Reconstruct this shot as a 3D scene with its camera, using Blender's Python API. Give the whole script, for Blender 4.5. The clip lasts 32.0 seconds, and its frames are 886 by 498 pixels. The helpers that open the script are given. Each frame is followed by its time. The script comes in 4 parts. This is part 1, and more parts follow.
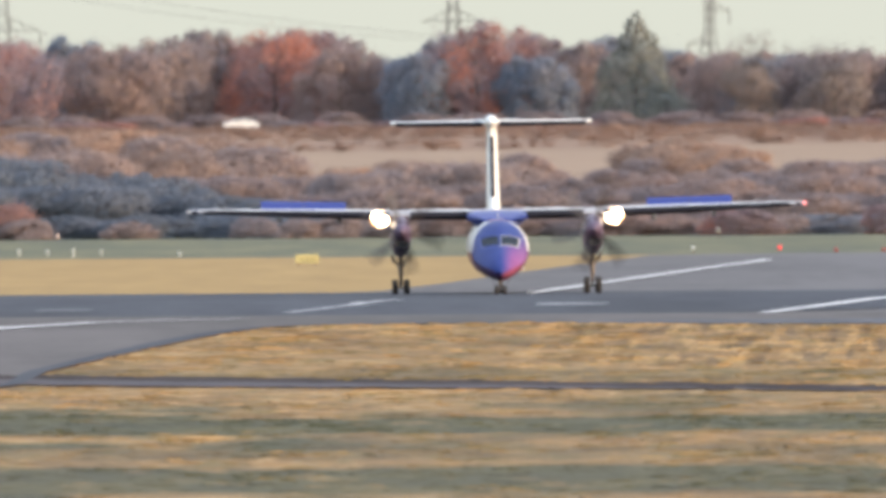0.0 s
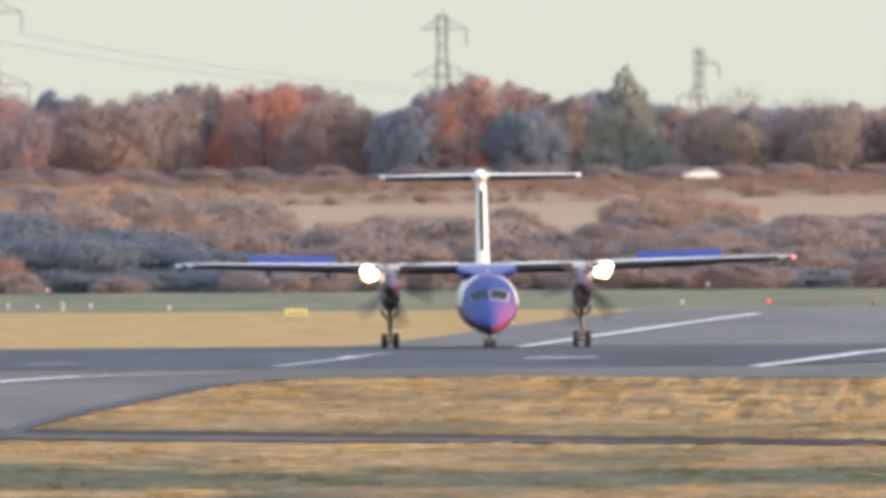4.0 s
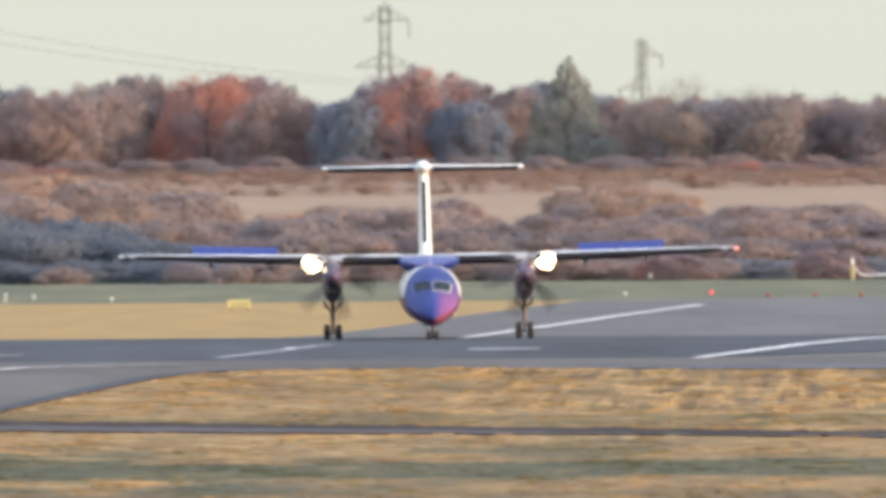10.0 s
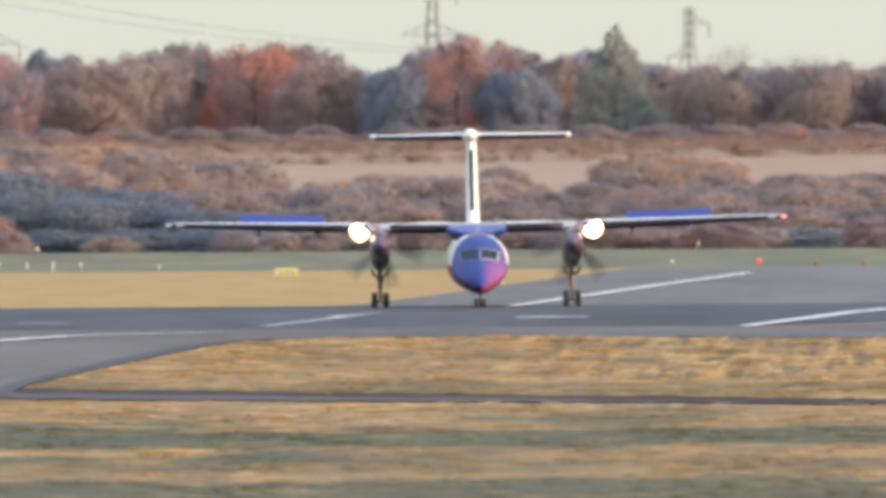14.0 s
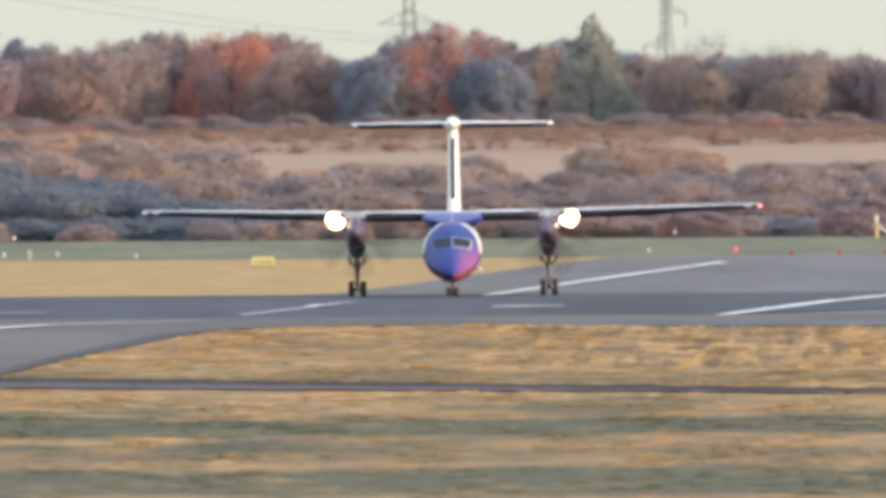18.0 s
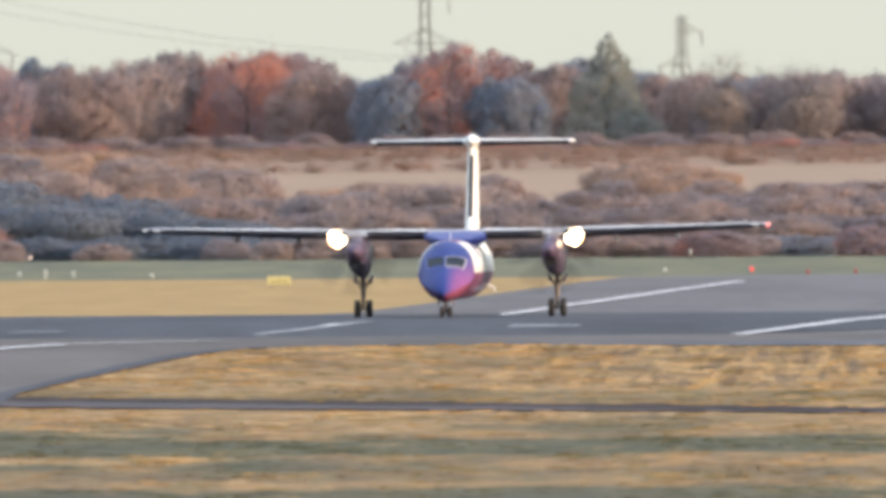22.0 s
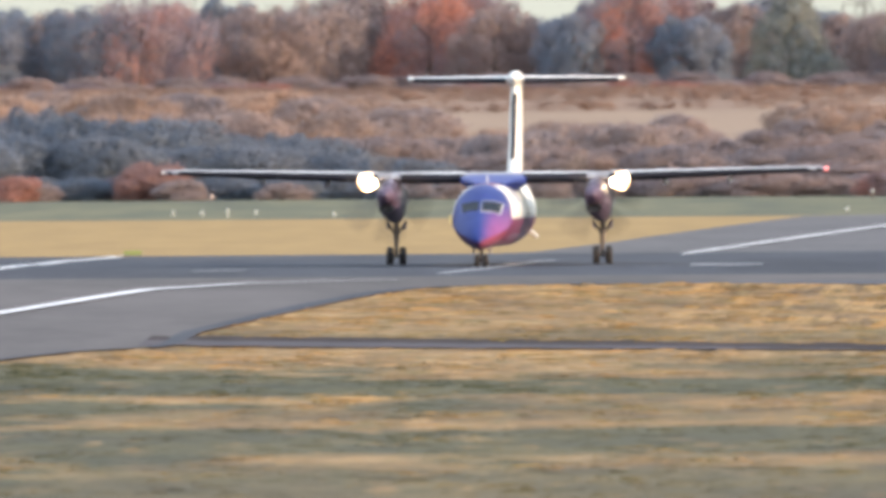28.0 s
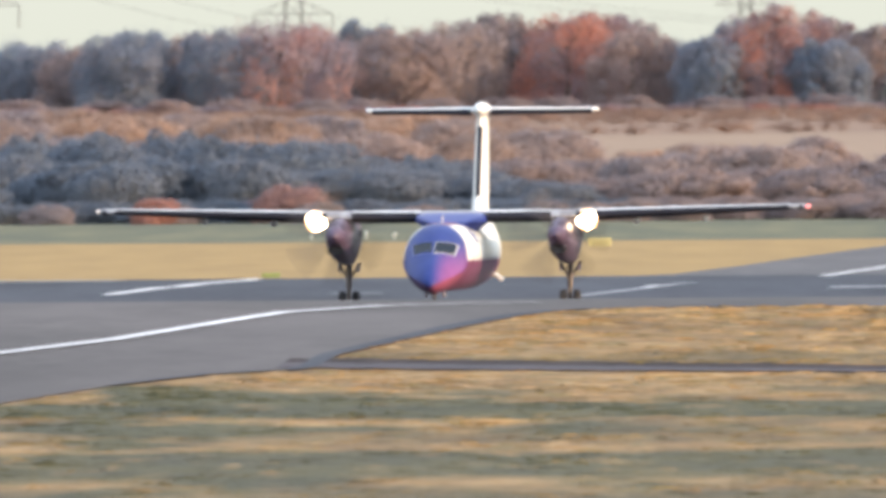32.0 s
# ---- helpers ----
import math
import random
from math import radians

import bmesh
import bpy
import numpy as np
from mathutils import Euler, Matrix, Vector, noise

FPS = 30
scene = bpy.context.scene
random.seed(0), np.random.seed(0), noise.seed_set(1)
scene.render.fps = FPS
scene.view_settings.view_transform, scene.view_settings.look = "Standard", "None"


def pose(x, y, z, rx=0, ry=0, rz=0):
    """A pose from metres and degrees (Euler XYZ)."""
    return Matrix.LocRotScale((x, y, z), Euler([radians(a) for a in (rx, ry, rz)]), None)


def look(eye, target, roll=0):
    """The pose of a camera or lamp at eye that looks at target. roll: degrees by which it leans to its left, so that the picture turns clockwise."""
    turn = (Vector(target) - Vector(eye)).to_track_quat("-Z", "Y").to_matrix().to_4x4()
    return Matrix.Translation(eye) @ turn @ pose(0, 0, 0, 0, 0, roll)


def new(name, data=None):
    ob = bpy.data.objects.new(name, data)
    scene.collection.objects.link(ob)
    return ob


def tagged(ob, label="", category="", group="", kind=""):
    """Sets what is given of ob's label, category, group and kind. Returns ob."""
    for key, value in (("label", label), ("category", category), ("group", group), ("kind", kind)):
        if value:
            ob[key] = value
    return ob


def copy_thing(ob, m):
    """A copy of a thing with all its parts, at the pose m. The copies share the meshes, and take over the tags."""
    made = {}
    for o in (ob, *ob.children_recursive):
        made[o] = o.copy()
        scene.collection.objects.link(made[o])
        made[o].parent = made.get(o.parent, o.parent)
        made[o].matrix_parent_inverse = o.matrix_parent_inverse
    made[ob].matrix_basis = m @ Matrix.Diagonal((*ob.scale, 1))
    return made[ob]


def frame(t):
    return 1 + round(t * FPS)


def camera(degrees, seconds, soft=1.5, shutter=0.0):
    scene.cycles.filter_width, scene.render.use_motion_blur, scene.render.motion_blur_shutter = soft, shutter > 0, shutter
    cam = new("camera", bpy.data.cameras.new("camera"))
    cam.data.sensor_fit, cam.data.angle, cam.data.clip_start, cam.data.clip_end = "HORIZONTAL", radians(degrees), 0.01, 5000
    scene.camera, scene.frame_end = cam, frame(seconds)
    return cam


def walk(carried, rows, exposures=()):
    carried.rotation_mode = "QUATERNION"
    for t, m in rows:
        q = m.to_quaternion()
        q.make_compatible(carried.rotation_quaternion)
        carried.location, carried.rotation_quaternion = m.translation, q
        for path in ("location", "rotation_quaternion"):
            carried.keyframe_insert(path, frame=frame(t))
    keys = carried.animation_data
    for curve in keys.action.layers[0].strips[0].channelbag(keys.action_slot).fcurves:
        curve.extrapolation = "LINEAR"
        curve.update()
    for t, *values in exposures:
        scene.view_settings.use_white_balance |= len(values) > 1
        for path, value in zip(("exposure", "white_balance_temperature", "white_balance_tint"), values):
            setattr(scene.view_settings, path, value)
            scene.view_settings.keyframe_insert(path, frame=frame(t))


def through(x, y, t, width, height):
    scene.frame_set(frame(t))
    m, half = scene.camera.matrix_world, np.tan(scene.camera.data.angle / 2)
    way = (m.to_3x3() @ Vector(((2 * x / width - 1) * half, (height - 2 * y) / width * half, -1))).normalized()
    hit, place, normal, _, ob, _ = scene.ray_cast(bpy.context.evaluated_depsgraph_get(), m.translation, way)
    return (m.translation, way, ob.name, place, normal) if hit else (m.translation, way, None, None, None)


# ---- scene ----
# ---- the camera: a long lens on a raised stand, swung by hand ----
EYE = (0.0, 0.0, 9.4)
LEAN = -0.4
cam = camera(1.5501, 32.0, soft=4.3, shutter=0.5)
# a fast tele lens, focused on the crest of the runway
cam.data.dof.use_dof, cam.data.dof.focus_distance, cam.data.dof.aperture_fstop = True, 1060.0, 6.3
# where the lens points, on an upright plane 1500 m off: seconds, x, z
SIGHT = ((0, -0.000, 2.075), (0.5, -0.195, 2.859), (1, -0.217, 3.480), (1.5, 0.034, 4.171), (2, 0.268, 4.344), (2.5, 0.520, 5.177),
         (4.5, 0.491, 4.384), (5, -0.358, 3.924), (5.5, -1.245, 1.781), (6, -0.530, 1.578), (6.5, 0.625, 2.562), (7, 1.591, 4.963),
         (7.5, 2.488, 4.982), (8, 2.994, 4.513), (8.5, 3.069, 2.890), (9, 2.732, 2.893), (9.5, 3.341, 3.518), (10, 3.129, 4.124),
         (10.5, 2.222, 3.914), (11, 1.295, 3.472), (11.5, 0.828, 2.043), (12, 0.100, 1.599), (12.5, -0.070, 1.946), (13, 0.516, 1.812),
         (13.5, 1.306, 2.497), (14, 0.945, 2.681), (14.5, 0.852, 1.784), (16.5, 2.153, 1.756), (17, 2.675, 2.425), (17.5, 2.527, 2.529),
         (18, 2.013, 2.164), (18.5, 1.137, 1.789), (19, 1.041, 2.818), (19.5, 1.901, 2.760), (20, 2.269, 2.706), (20.5, 2.553, 2.568),
         (21, 2.291, 2.046), (21.5, 1.799, 2.036), (22, 1.288, 3.062), (22.5, 1.233, 4.389), (23, 0.489, 4.427), (23.5, -0.595, 4.007),
         (24, -2.424, 2.396), (24.5, -4.237, 1.373), (25, -5.415, 0.128), (25.5, -5.393, 0.766), (27.5, -6.383, -0.184), (28, -7.079, 0.325),
         (28.5, -7.055, 0.001), (29, -6.856, 0.725), (29.5, -7.810, 1.275), (30, -8.807, 1.191), (30.5, -10.557, 0.789), (31, -12.210, 1.332),
         (31.5, -12.833, 1.129), (32, -13.413, 1.392))
walk(cam, [(t, look(EYE, (x, 1500.0, z), LEAN)) for t, x, z in SIGHT], [(t, e, 6350, 10) for t, e in ((0, 1.0), (22, 1.0), (25, 0.88), (28, 1.1), (32, 1.12))])

# ---- light: low autumn sun behind the camera, to its right ----
SUN = Vector((0.87, -0.44, 0.235)).normalized()
world = bpy.data.worlds.new("sky")
scene.world = world
world.use_nodes = True
sky = world.node_tree.nodes.new("ShaderNodeTexSky")
sky.sky_type, sky.sun_disc = "NISHITA", False
sky.sun_elevation, sky.sun_rotation = math.asin(SUN.z), math.atan2(SUN.x, SUN.y)
sky.air_density, sky.dust_density, sky.ozone_density = 1.0, 2.5, 1.0
# pale autumn haze, thickest at the horizon and thinning to the zenith, the same all round
tree = world.node_tree
back = tree.nodes["Background"]
back.inputs["Strength"].default_value = 0.12
where, split, fade = (tree.nodes.new("ShaderNode" + k) for k in ("TexCoord", "SeparateXYZ", "MapRange"))
haze = tree.nodes.new("ShaderNodeMix")
haze.data_type = "RGBA"
tone = tree.nodes.new("ShaderNodeMix")
tone.data_type = "RGBA"
tone.inputs[6].default_value, tone.inputs[7].default_value = (5.9, 6.8, 8.4, 1), (3.5, 3.53, 3.0, 1)
for k, v in ((1, 0.0), (2, 0.75), (3, 1.0), (4, 0.0)):
    fade.inputs[k].default_value = v
haze.inputs[0].default_value = 0.88
tree.links.new(where.outputs["Generated"], split.inputs[0])
tree.links.new(split.outputs[2], fade.inputs[0])
tree.links.new(fade.outputs[0], tone.inputs[0])
tree.links.new(tone.outputs[2], haze.inputs[7])
tree.links.new(sky.outputs[0], haze.inputs[6])
tree.links.new(haze.outputs[2], back.inputs["Color"])
sun = new("sun", bpy.data.lights.new("sun", "SUN"))
sun.data.energy, sun.data.angle, sun.data.color = 2.6, radians(0.6), (1.0, 0.70, 0.44)
sun.matrix_world = look(SUN * 100, (0, 0, 0))


# ---- materials ----
class Mat:
    """A node material with a few short cuts."""

    def __init__(self, name):
        self.m = bpy.data.materials.new(name)
        self.m.use_nodes = True
        self.t = self.m.node_tree
        self.b = self.t.nodes["Principled BSDF"]

    def node(self, kind, **values):
        n = self.t.nodes.new("ShaderNode" + kind)
        for k, v in values.items():
            n.inputs[k.replace("_", " ")].default_value = v
        return n

    def link(self, a, b):
        self.t.links.new(a, b)

    def coords(self, which="Object"):
        return self.node("TexCoord").outputs[which]

    def noise(self, vec, scale, detail=4.0, rough=0.6, stretch=None):
        if stretch:
            mp = self.node("Mapping", Scale=stretch)
            self.link(vec, mp.inputs["Vector"])
            vec = mp.outputs[0]
        n = self.node("TexNoise", Scale=scale, Detail=detail, Roughness=rough)
        self.link(vec, n.inputs["Vector"])
        return n.outputs["Fac"]

    def ramp(self, fac, stops):
        r = self.node("ValToRGB")
        e = r.color_ramp.elements
        e[0].position, e[0].color = stops[0][0], (*stops[0][1], 1)
        e[1].position, e[1].color = stops[-1][0], (*stops[-1][1], 1)
        for p, c in stops[1:-1]:
            e.new(p).color = (*c, 1)
        self.link(fac, r.inputs["Fac"])
        return r.outputs["Color"]

    def mix(self, fac, a, b, how="MIX"):
        n = self.t.nodes.new("ShaderNodeMix")
        n.data_type, n.blend_type = "RGBA", how
        for sock, v in ((n.inputs[0], fac), (n.inputs[6], a), (n.inputs[7], b)):
            if hasattr(v, "is_linked"):
                self.link(v, sock)
            else:
                sock.default_value = v if isinstance(v, float) else (*v, 1)
        return n.outputs[2]

    def math(self, op, a, b=0.0, c=0.0):
        n = self.t.nodes.new("ShaderNodeMath")
        n.operation = op
        for sock, v in zip(n.inputs, (a, b, c)):
            if hasattr(v, "is_linked"):
                self.link(v, sock)
            else:
                sock.default_value = v
        return n.outputs[0]

    def smooth(self, v, lo, hi):
        n = self.node("MapRange")
        n.interpolation_type = "SMOOTHSTEP"
        self.link(v, n.inputs[0])
        n.inputs[1].default_value, n.inputs[2].default_value = lo, hi
        return n.outputs[0]

    def bump(self, height, strength=0.3, distance=0.02):
        n = self.node("Bump", Strength=strength, Distance=distance)
        self.link(height, n.inputs["Height"])
        self.link(n.outputs[0], self.b.inputs["Normal"])

    def done(self, colour, rough=0.6, metal=0.0):
        if hasattr(colour, "is_linked"):
            self.link(colour, self.b.inputs["Base Color"])
        else:
            self.b.inputs["Base Color"].default_value = (*colour, 1)
        self.b.inputs["Roughness"].default_value, self.b.inputs["Metallic"].default_value = rough, metal
        return self.m


def plain(name, colour, rough=0.5, metal=0.0, vary=0.15, scale=3.0):
    """Paint, metal or rubber with faint dirt at two scales."""
    k = Mat(name)
    c = k.coords()
    n = k.math("MULTIPLY_ADD", k.noise(c, scale * 6, 3), 0.35, k.math("MULTIPLY", k.noise(c, scale, 4), 0.65))
    lo, hi = [v * (1 - vary) for v in colour], [min(1, v * (1 + vary)) for v in colour]
    return k.done(k.ramp(n, [(0.3, lo), (0.7, hi)]), rough, metal)


def glow(name, colour, power):
    k = Mat(name)
    k.b.inputs["Emission Color"].default_value = (*colour, 1)
    k.b.inputs["Emission Strength"].default_value = power
    return k.done(colour, 0.3)


def leaf_mat(name, low, high, through=0.45, start=0.62, end=1.08):
    """Leaves: colour drifts in broad patches, from tree to tree and from leaf to leaf, and some light comes through."""
    k = Mat(name)
    info, geo = k.node("ObjectInfo"), k.node("NewGeometry")
    f = k.math("MULTIPLY_ADD", geo.outputs["Random Per Island"], 0.4, k.math("MULTIPLY", info.outputs["Random"], 0.6))
    big = k.noise(geo.outputs["Position"], 0.13, 3)
    col = k.mix(k.smooth(k.math("MULTIPLY_ADD", big, 1.3, k.math("MULTIPLY", f, 0.38)), start, end), low, high)
    k.done(col, 0.85)
    k.b.inputs["Specular IOR Level"].default_value = 0.1
    tr = k.node("BsdfTranslucent")
    k.link(col, tr.inputs["Color"])
    mx = k.node("MixShader", Fac=through)
    k.link(k.b.outputs[0], mx.inputs[1])
    k.link(tr.outputs[0], mx.inputs[2])
    k.link(mx.outputs[0], k.t.nodes["Material Output"].inputs["Surface"])
    return k.m


def ground_mat(name="grass", tufts=False):
    """Dry autumn grass with darker green strips and patches, a greener rise and a stubble field far off."""
    k = Mat(name)
    pos = k.node("NewGeometry").outputs["Position"]
    sep = k.node("SeparateXYZ")
    k.link(pos, sep.inputs[0])
    x, y = sep.outputs[0], sep.outputs[1]
    fine = k.noise(pos, 1.3, 4, 0.6, (0.8, 0.16, 1))
    mid = k.noise(pos, 0.22, 5, 0.65, (1, 0.22, 1))
    big = k.noise(pos, 0.05, 4, 0.6, (1, 0.3, 1))
    tuft = k.noise(pos, 0.9, 3, 0.6, (1, 0.10, 1))
    dry = k.ramp(k.math("MULTIPLY_ADD", fine, 0.38, k.math("MULTIPLY", mid, 0.62)),
                 [(0.33, (0.105, 0.062, 0.024)), (0.45, (0.178, 0.104, 0.037)), (0.53, (0.250, 0.148, 0.054)), (0.66, (0.340, 0.224, 0.100))])
    green = k.ramp(k.math("MULTIPLY_ADD", fine, 0.4, k.math("MULTIPLY", mid, 0.6)),
                   [(0.34, (0.026, 0.030, 0.015)), (0.52, (0.052, 0.052, 0.020)), (0.68, (0.105, 0.083, 0.029))])
    streak = k.noise(pos, 0.5, 4, 0.65, (1.3, 0.13, 1))
    dry = k.mix(k.math("MULTIPLY", k.smooth(streak, 0.57, 0.68), 0.65), dry, (0.415, 0.275, 0.125))
    dry = k.mix(k.math("MULTIPLY", k.smooth(streak, 0.43, 0.32), 0.5), dry, (0.077, 0.049, 0.017))
    fleck = k.noise(pos, 0.7, 3, 0.65, (1.0, 0.10, 1))
    dry = k.mix(k.math("MULTIPLY", k.smooth(fleck, 0.52, 0.66), 0.42), dry, (0.105, 0.098, 0.026))
    # faint wheel and mower tracks running away up the bank, at a slant
    slant = k.node("CombineXYZ")
    k.link(k.math("MULTIPLY_ADD", y, -0.0142, x), slant.inputs[0])
    k.link(k.math("MULTIPLY", y, 0.012), slant.inputs[1])
    rut = k.noise(slant.outputs[0], 1.5, 3, 0.55)
    there = k.math("MULTIPLY", k.smooth(x, 0, 7), k.smooth(y, 930, 975))
    dry = k.mix(k.math("MULTIPLY", there, k.math("MULTIPLY", k.smooth(rut, 0.54, 0.64), 0.75)), dry, (0.095, 0.058, 0.026))
    dry = k.mix(k.math("MULTIPLY", there, k.math("MULTIPLY", k.smooth(rut, 0.47, 0.38), 0.6)), dry, (0.40, 0.245, 0.095))
    # greener strips across the grass at set distances
    wob = k.math("MULTIPLY_ADD", k.math("SUBTRACT", big, 0.5), 45.0, y)
    wob = k.math("MULTIPLY_ADD", k.math("SUBTRACT", mid, 0.5), 24.0, wob)
    def strip(a, b, soft, power):
        return k.math("MULTIPLY", k.math("MULTIPLY", k.smooth(wob, a - soft, a + soft), k.math("SUBTRACT", 1.0, k.smooth(wob, b - soft, b + soft))), power)
    near = strip(768, 808, 5, 1.0)
    for q in ((655, 704, 6, 0.95), (716, 738, 6, 0.4), (400, 640, 10, 0.8), (905, 945, 8, 0.5)):
        near = k.math("MAXIMUM", near, strip(*q))
    patch = k.noise(pos, 0.11, 4, 0.6, (1, 0.15, 1))
    green_patch = k.math("MULTIPLY", k.smooth(patch, 0.48, 0.66), k.math("SUBTRACT", 0.85, k.math("MULTIPLY", k.smooth(y, 820, 960), 0.72)))
    green_patch = k.math("MULTIPLY", green_patch, k.math("SUBTRACT", 1.75, k.math("MULTIPLY", k.smooth(x, -14, 8), 0.95)))
    near = k.math("MAXIMUM", k.math("MULTIPLY", near, k.smooth(tuft, 0.22, 0.45)), green_patch)
    col = k.mix(near, dry, green)
    # paler short grass beside the runway
    pale = k.ramp(k.math("MULTIPLY_ADD", k.noise(pos, 0.3, 4, 0.65, (1, 0.06, 1)), 0.6, k.math("MULTIPLY", mid, 0.4)), [(0.38, (0.258, 0.160, 0.048)), (0.7, (0.344, 0.220, 0.070))])
    col = k.mix(k.smooth(y, 1250, 1400), col, pale)
    # greener rise behind it
    wide = k.math("MULTIPLY_ADD", k.math("SUBTRACT", big, 0.5), 30.0, y)
    rise = k.ramp(k.math("MULTIPLY_ADD", k.noise(pos, 0.16, 4, 0.65, (1, 0.05, 1)), 0.6, k.math("MULTIPLY", mid, 0.4)), [(0.36, (0.058, 0.066, 0.040)), (0.5, (0.092, 0.096, 0.050)), (0.64, (0.150, 0.138, 0.066))])
    col = k.mix(k.smooth(wide, 1828, 1850), col, rise)
    # stubble field, tan, with a few darker drill lines
    field = k.ramp(k.math("MULTIPLY_ADD", mid, 0.5, k.math("MULTIPLY", big, 0.5)), [(0.3, (0.225, 0.146, 0.092)), (0.7, (0.300, 0.203, 0.131))])
    col = k.mix(k.smooth(wide, 2250, 2400), col, field)
    rough = k.ramp(k.math("MULTIPLY_ADD", mid, 0.5, k.math("MULTIPLY", tuft, 0.5)), [(0.3, (0.146, 0.095, 0.069)), (0.7, (0.292, 0.172, 0.103))])
    col = k.mix(k.smooth(k.math("MULTIPLY_ADD", k.math("MAXIMUM", x, 0.0), -2.6, wide), 3320, 3370), col, rough)
    if tufts:
        # straw, fresh and withered tussocks side by side
        shade = k.ramp(k.node("NewGeometry").outputs["Random Per Island"], [(0.0, (0.60, 0.62, 0.55)), (0.35, (0.92, 0.94, 0.86)), (0.7, (1.10, 1.06, 1.0)), (1.0, (1.45, 1.36, 1.32))])
        col = k.mix(1.0, col, shade, "MULTIPLY")
    k.bump(fine, 0.6, 0.08)
    return k.done(col, 0.95)


def asphalt_mat(name, low, high):
    k = Mat(name)
    pos = k.node("NewGeometry").outputs["Position"]
    n = k.math("MULTIPLY_ADD", k.noise(pos, 0.12, 5, 0.6, (1, 0.12, 1)), 0.6, k.math("MULTIPLY", k.noise(pos, 1.2, 4, 0.6, (1, 0.1, 1)), 0.4))
    k.bump(k.noise(pos, 30, 3), 0.2, 0.01)
    col = k.ramp(n, [(0.36, low), (0.64, high)])
    wear = k.noise(pos, 0.07, 4, 0.6, (1, 0.06, 1))
    col = k.mix(k.math("MULTIPLY", k.smooth(wear, 0.5, 0.64), 0.5), col, [v * 0.62 for v in low])
    col = k.mix(k.math("MULTIPLY", k.smooth(wear, 0.46, 0.34), 0.4), col, [min(1, v * 1.3) for v in high])
    return k.done(col, 0.85)


def livery_mat():
    """Blue-violet paint, magenta under the belly line, white aft panel on the sides. Sun and shade are tinted into the
    nose.
    """
    k = Mat("fuselage_paint")
    obj = k.coords()
    sep = k.node("SeparateXYZ")
    k.link(obj, sep.inputs[0])
    x, y, z = sep.outputs[0], sep.outputs[1], sep.outputs[2]
    dirt = k.noise(obj, 1.2, 4)
    blue = k.ramp(dirt, [(0.3, (0.022, 0.040, 0.175)), (0.7, (0.030, 0.052, 0.22))])
    sunlit_pink = k.ramp(dirt, [(0.3, (0.30, 0.075, 0.22)), (0.7, (0.37, 0.095, 0.27))])
    white = k.ramp(dirt, [(0.3, (0.70, 0.70, 0.66)), (0.7, (0.82, 0.81, 0.77))])
    # sunlight painted as pink: violet on one cheek, magenta towards the belly line
    sunlit_cheek = k.math("MULTIPLY", k.smooth(x, -0.05, 0.7), k.smooth(z, 3.0, 1.55))
    col = k.mix(k.math("MULTIPLY", sunlit_cheek, 0.62), blue, sunlit_pink)
    under = k.ramp(dirt, [(0.3, (0.23, 0.060, 0.105)), (0.7, (0.29, 0.075, 0.130))])
    # shade put into the belly colour: plum on the side away from the sun
    shaded_plum = k.ramp(dirt, [(0.3, (0.058, 0.034, 0.090)), (0.7, (0.076, 0.044, 0.115))])
    under = k.mix(k.smooth(x, -0.15, 0.2), shaded_plum, under)
    line = k.math("MULTIPLY_ADD", k.math("ABSOLUTE", x), -0.50, z)
    col = k.mix(k.smooth(line, 1.13, 0.98), col, under)
    aft = k.smooth(k.math("MULTIPLY_ADD", z, -0.9, y), -15.1, -14.8)
    belly = k.ramp(dirt, [(0.3, (0.165, 0.038, 0.088)), (0.7, (0.21, 0.048, 0.112))])
    col = k.mix(aft, col, belly)
    side = k.math("MULTIPLY", aft, k.math("MULTIPLY", k.smooth(z, 2.04, 2.12), k.smooth(z, 3.5, 3.42)))
    col = k.mix(side, col, white)
    k.b.inputs["Specular IOR Level"].default_value = 0.04
    k.b.inputs["Coat Weight"].default_value = 0.28
    k.b.inputs["Coat IOR"].default_value = 1.45
    k.b.inputs["Coat Roughness"].default_value = 0.08
    return k.done(col, 0.4)


GRASS = ground_mat()
TUFTS = ground_mat("grass_tufts", True)
ASPHALT = asphalt_mat("asphalt", (0.066, 0.059, 0.057), (0.105, 0.093, 0.089))
RUNWAY = asphalt_mat("dark_asphalt", (0.040, 0.044, 0.057), (0.064, 0.070, 0.084))
LILAC = asphalt_mat("track_asphalt", (0.053, 0.045, 0.053), (0.084, 0.070, 0.077))
FAR_ASPHALT = asphalt_mat("far_runway_asphalt", (0.066, 0.062, 0.065), (0.104, 0.099, 0.101))
BLUISH = asphalt_mat("runway_asphalt", (0.066, 0.070, 0.083), (0.108, 0.113, 0.126))
TRACK = asphalt_mat("dark_track", (0.026, 0.021, 0.021), (0.070, 0.056, 0.054))
for dull, level in ((TRACK, 0.05), (RUNWAY, 0.2), (BLUISH, 0.25), (LILAC, 0.3), (ASPHALT, 0.35)):
    dull.node_tree.nodes["Principled BSDF"].inputs["Specular IOR Level"].default_value = level
CONCRETE = asphalt_mat("pale_concrete", (0.24, 0.22, 0.19), (0.33, 0.30, 0.26))
LINE = asphalt_mat("line_paint", (0.62, 0.62, 0.62), (0.8, 0.8, 0.78))
WORN = asphalt_mat("worn_line_paint", (0.20, 0.21, 0.23), (0.38, 0.39, 0.40))
FAINT = asphalt_mat("faint_line_paint", (0.085, 0.092, 0.105), (0.15, 0.157, 0.17))
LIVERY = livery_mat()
BLUE = plain("blue_paint", (0.024, 0.042, 0.225), 0.4, 0, 0.1)
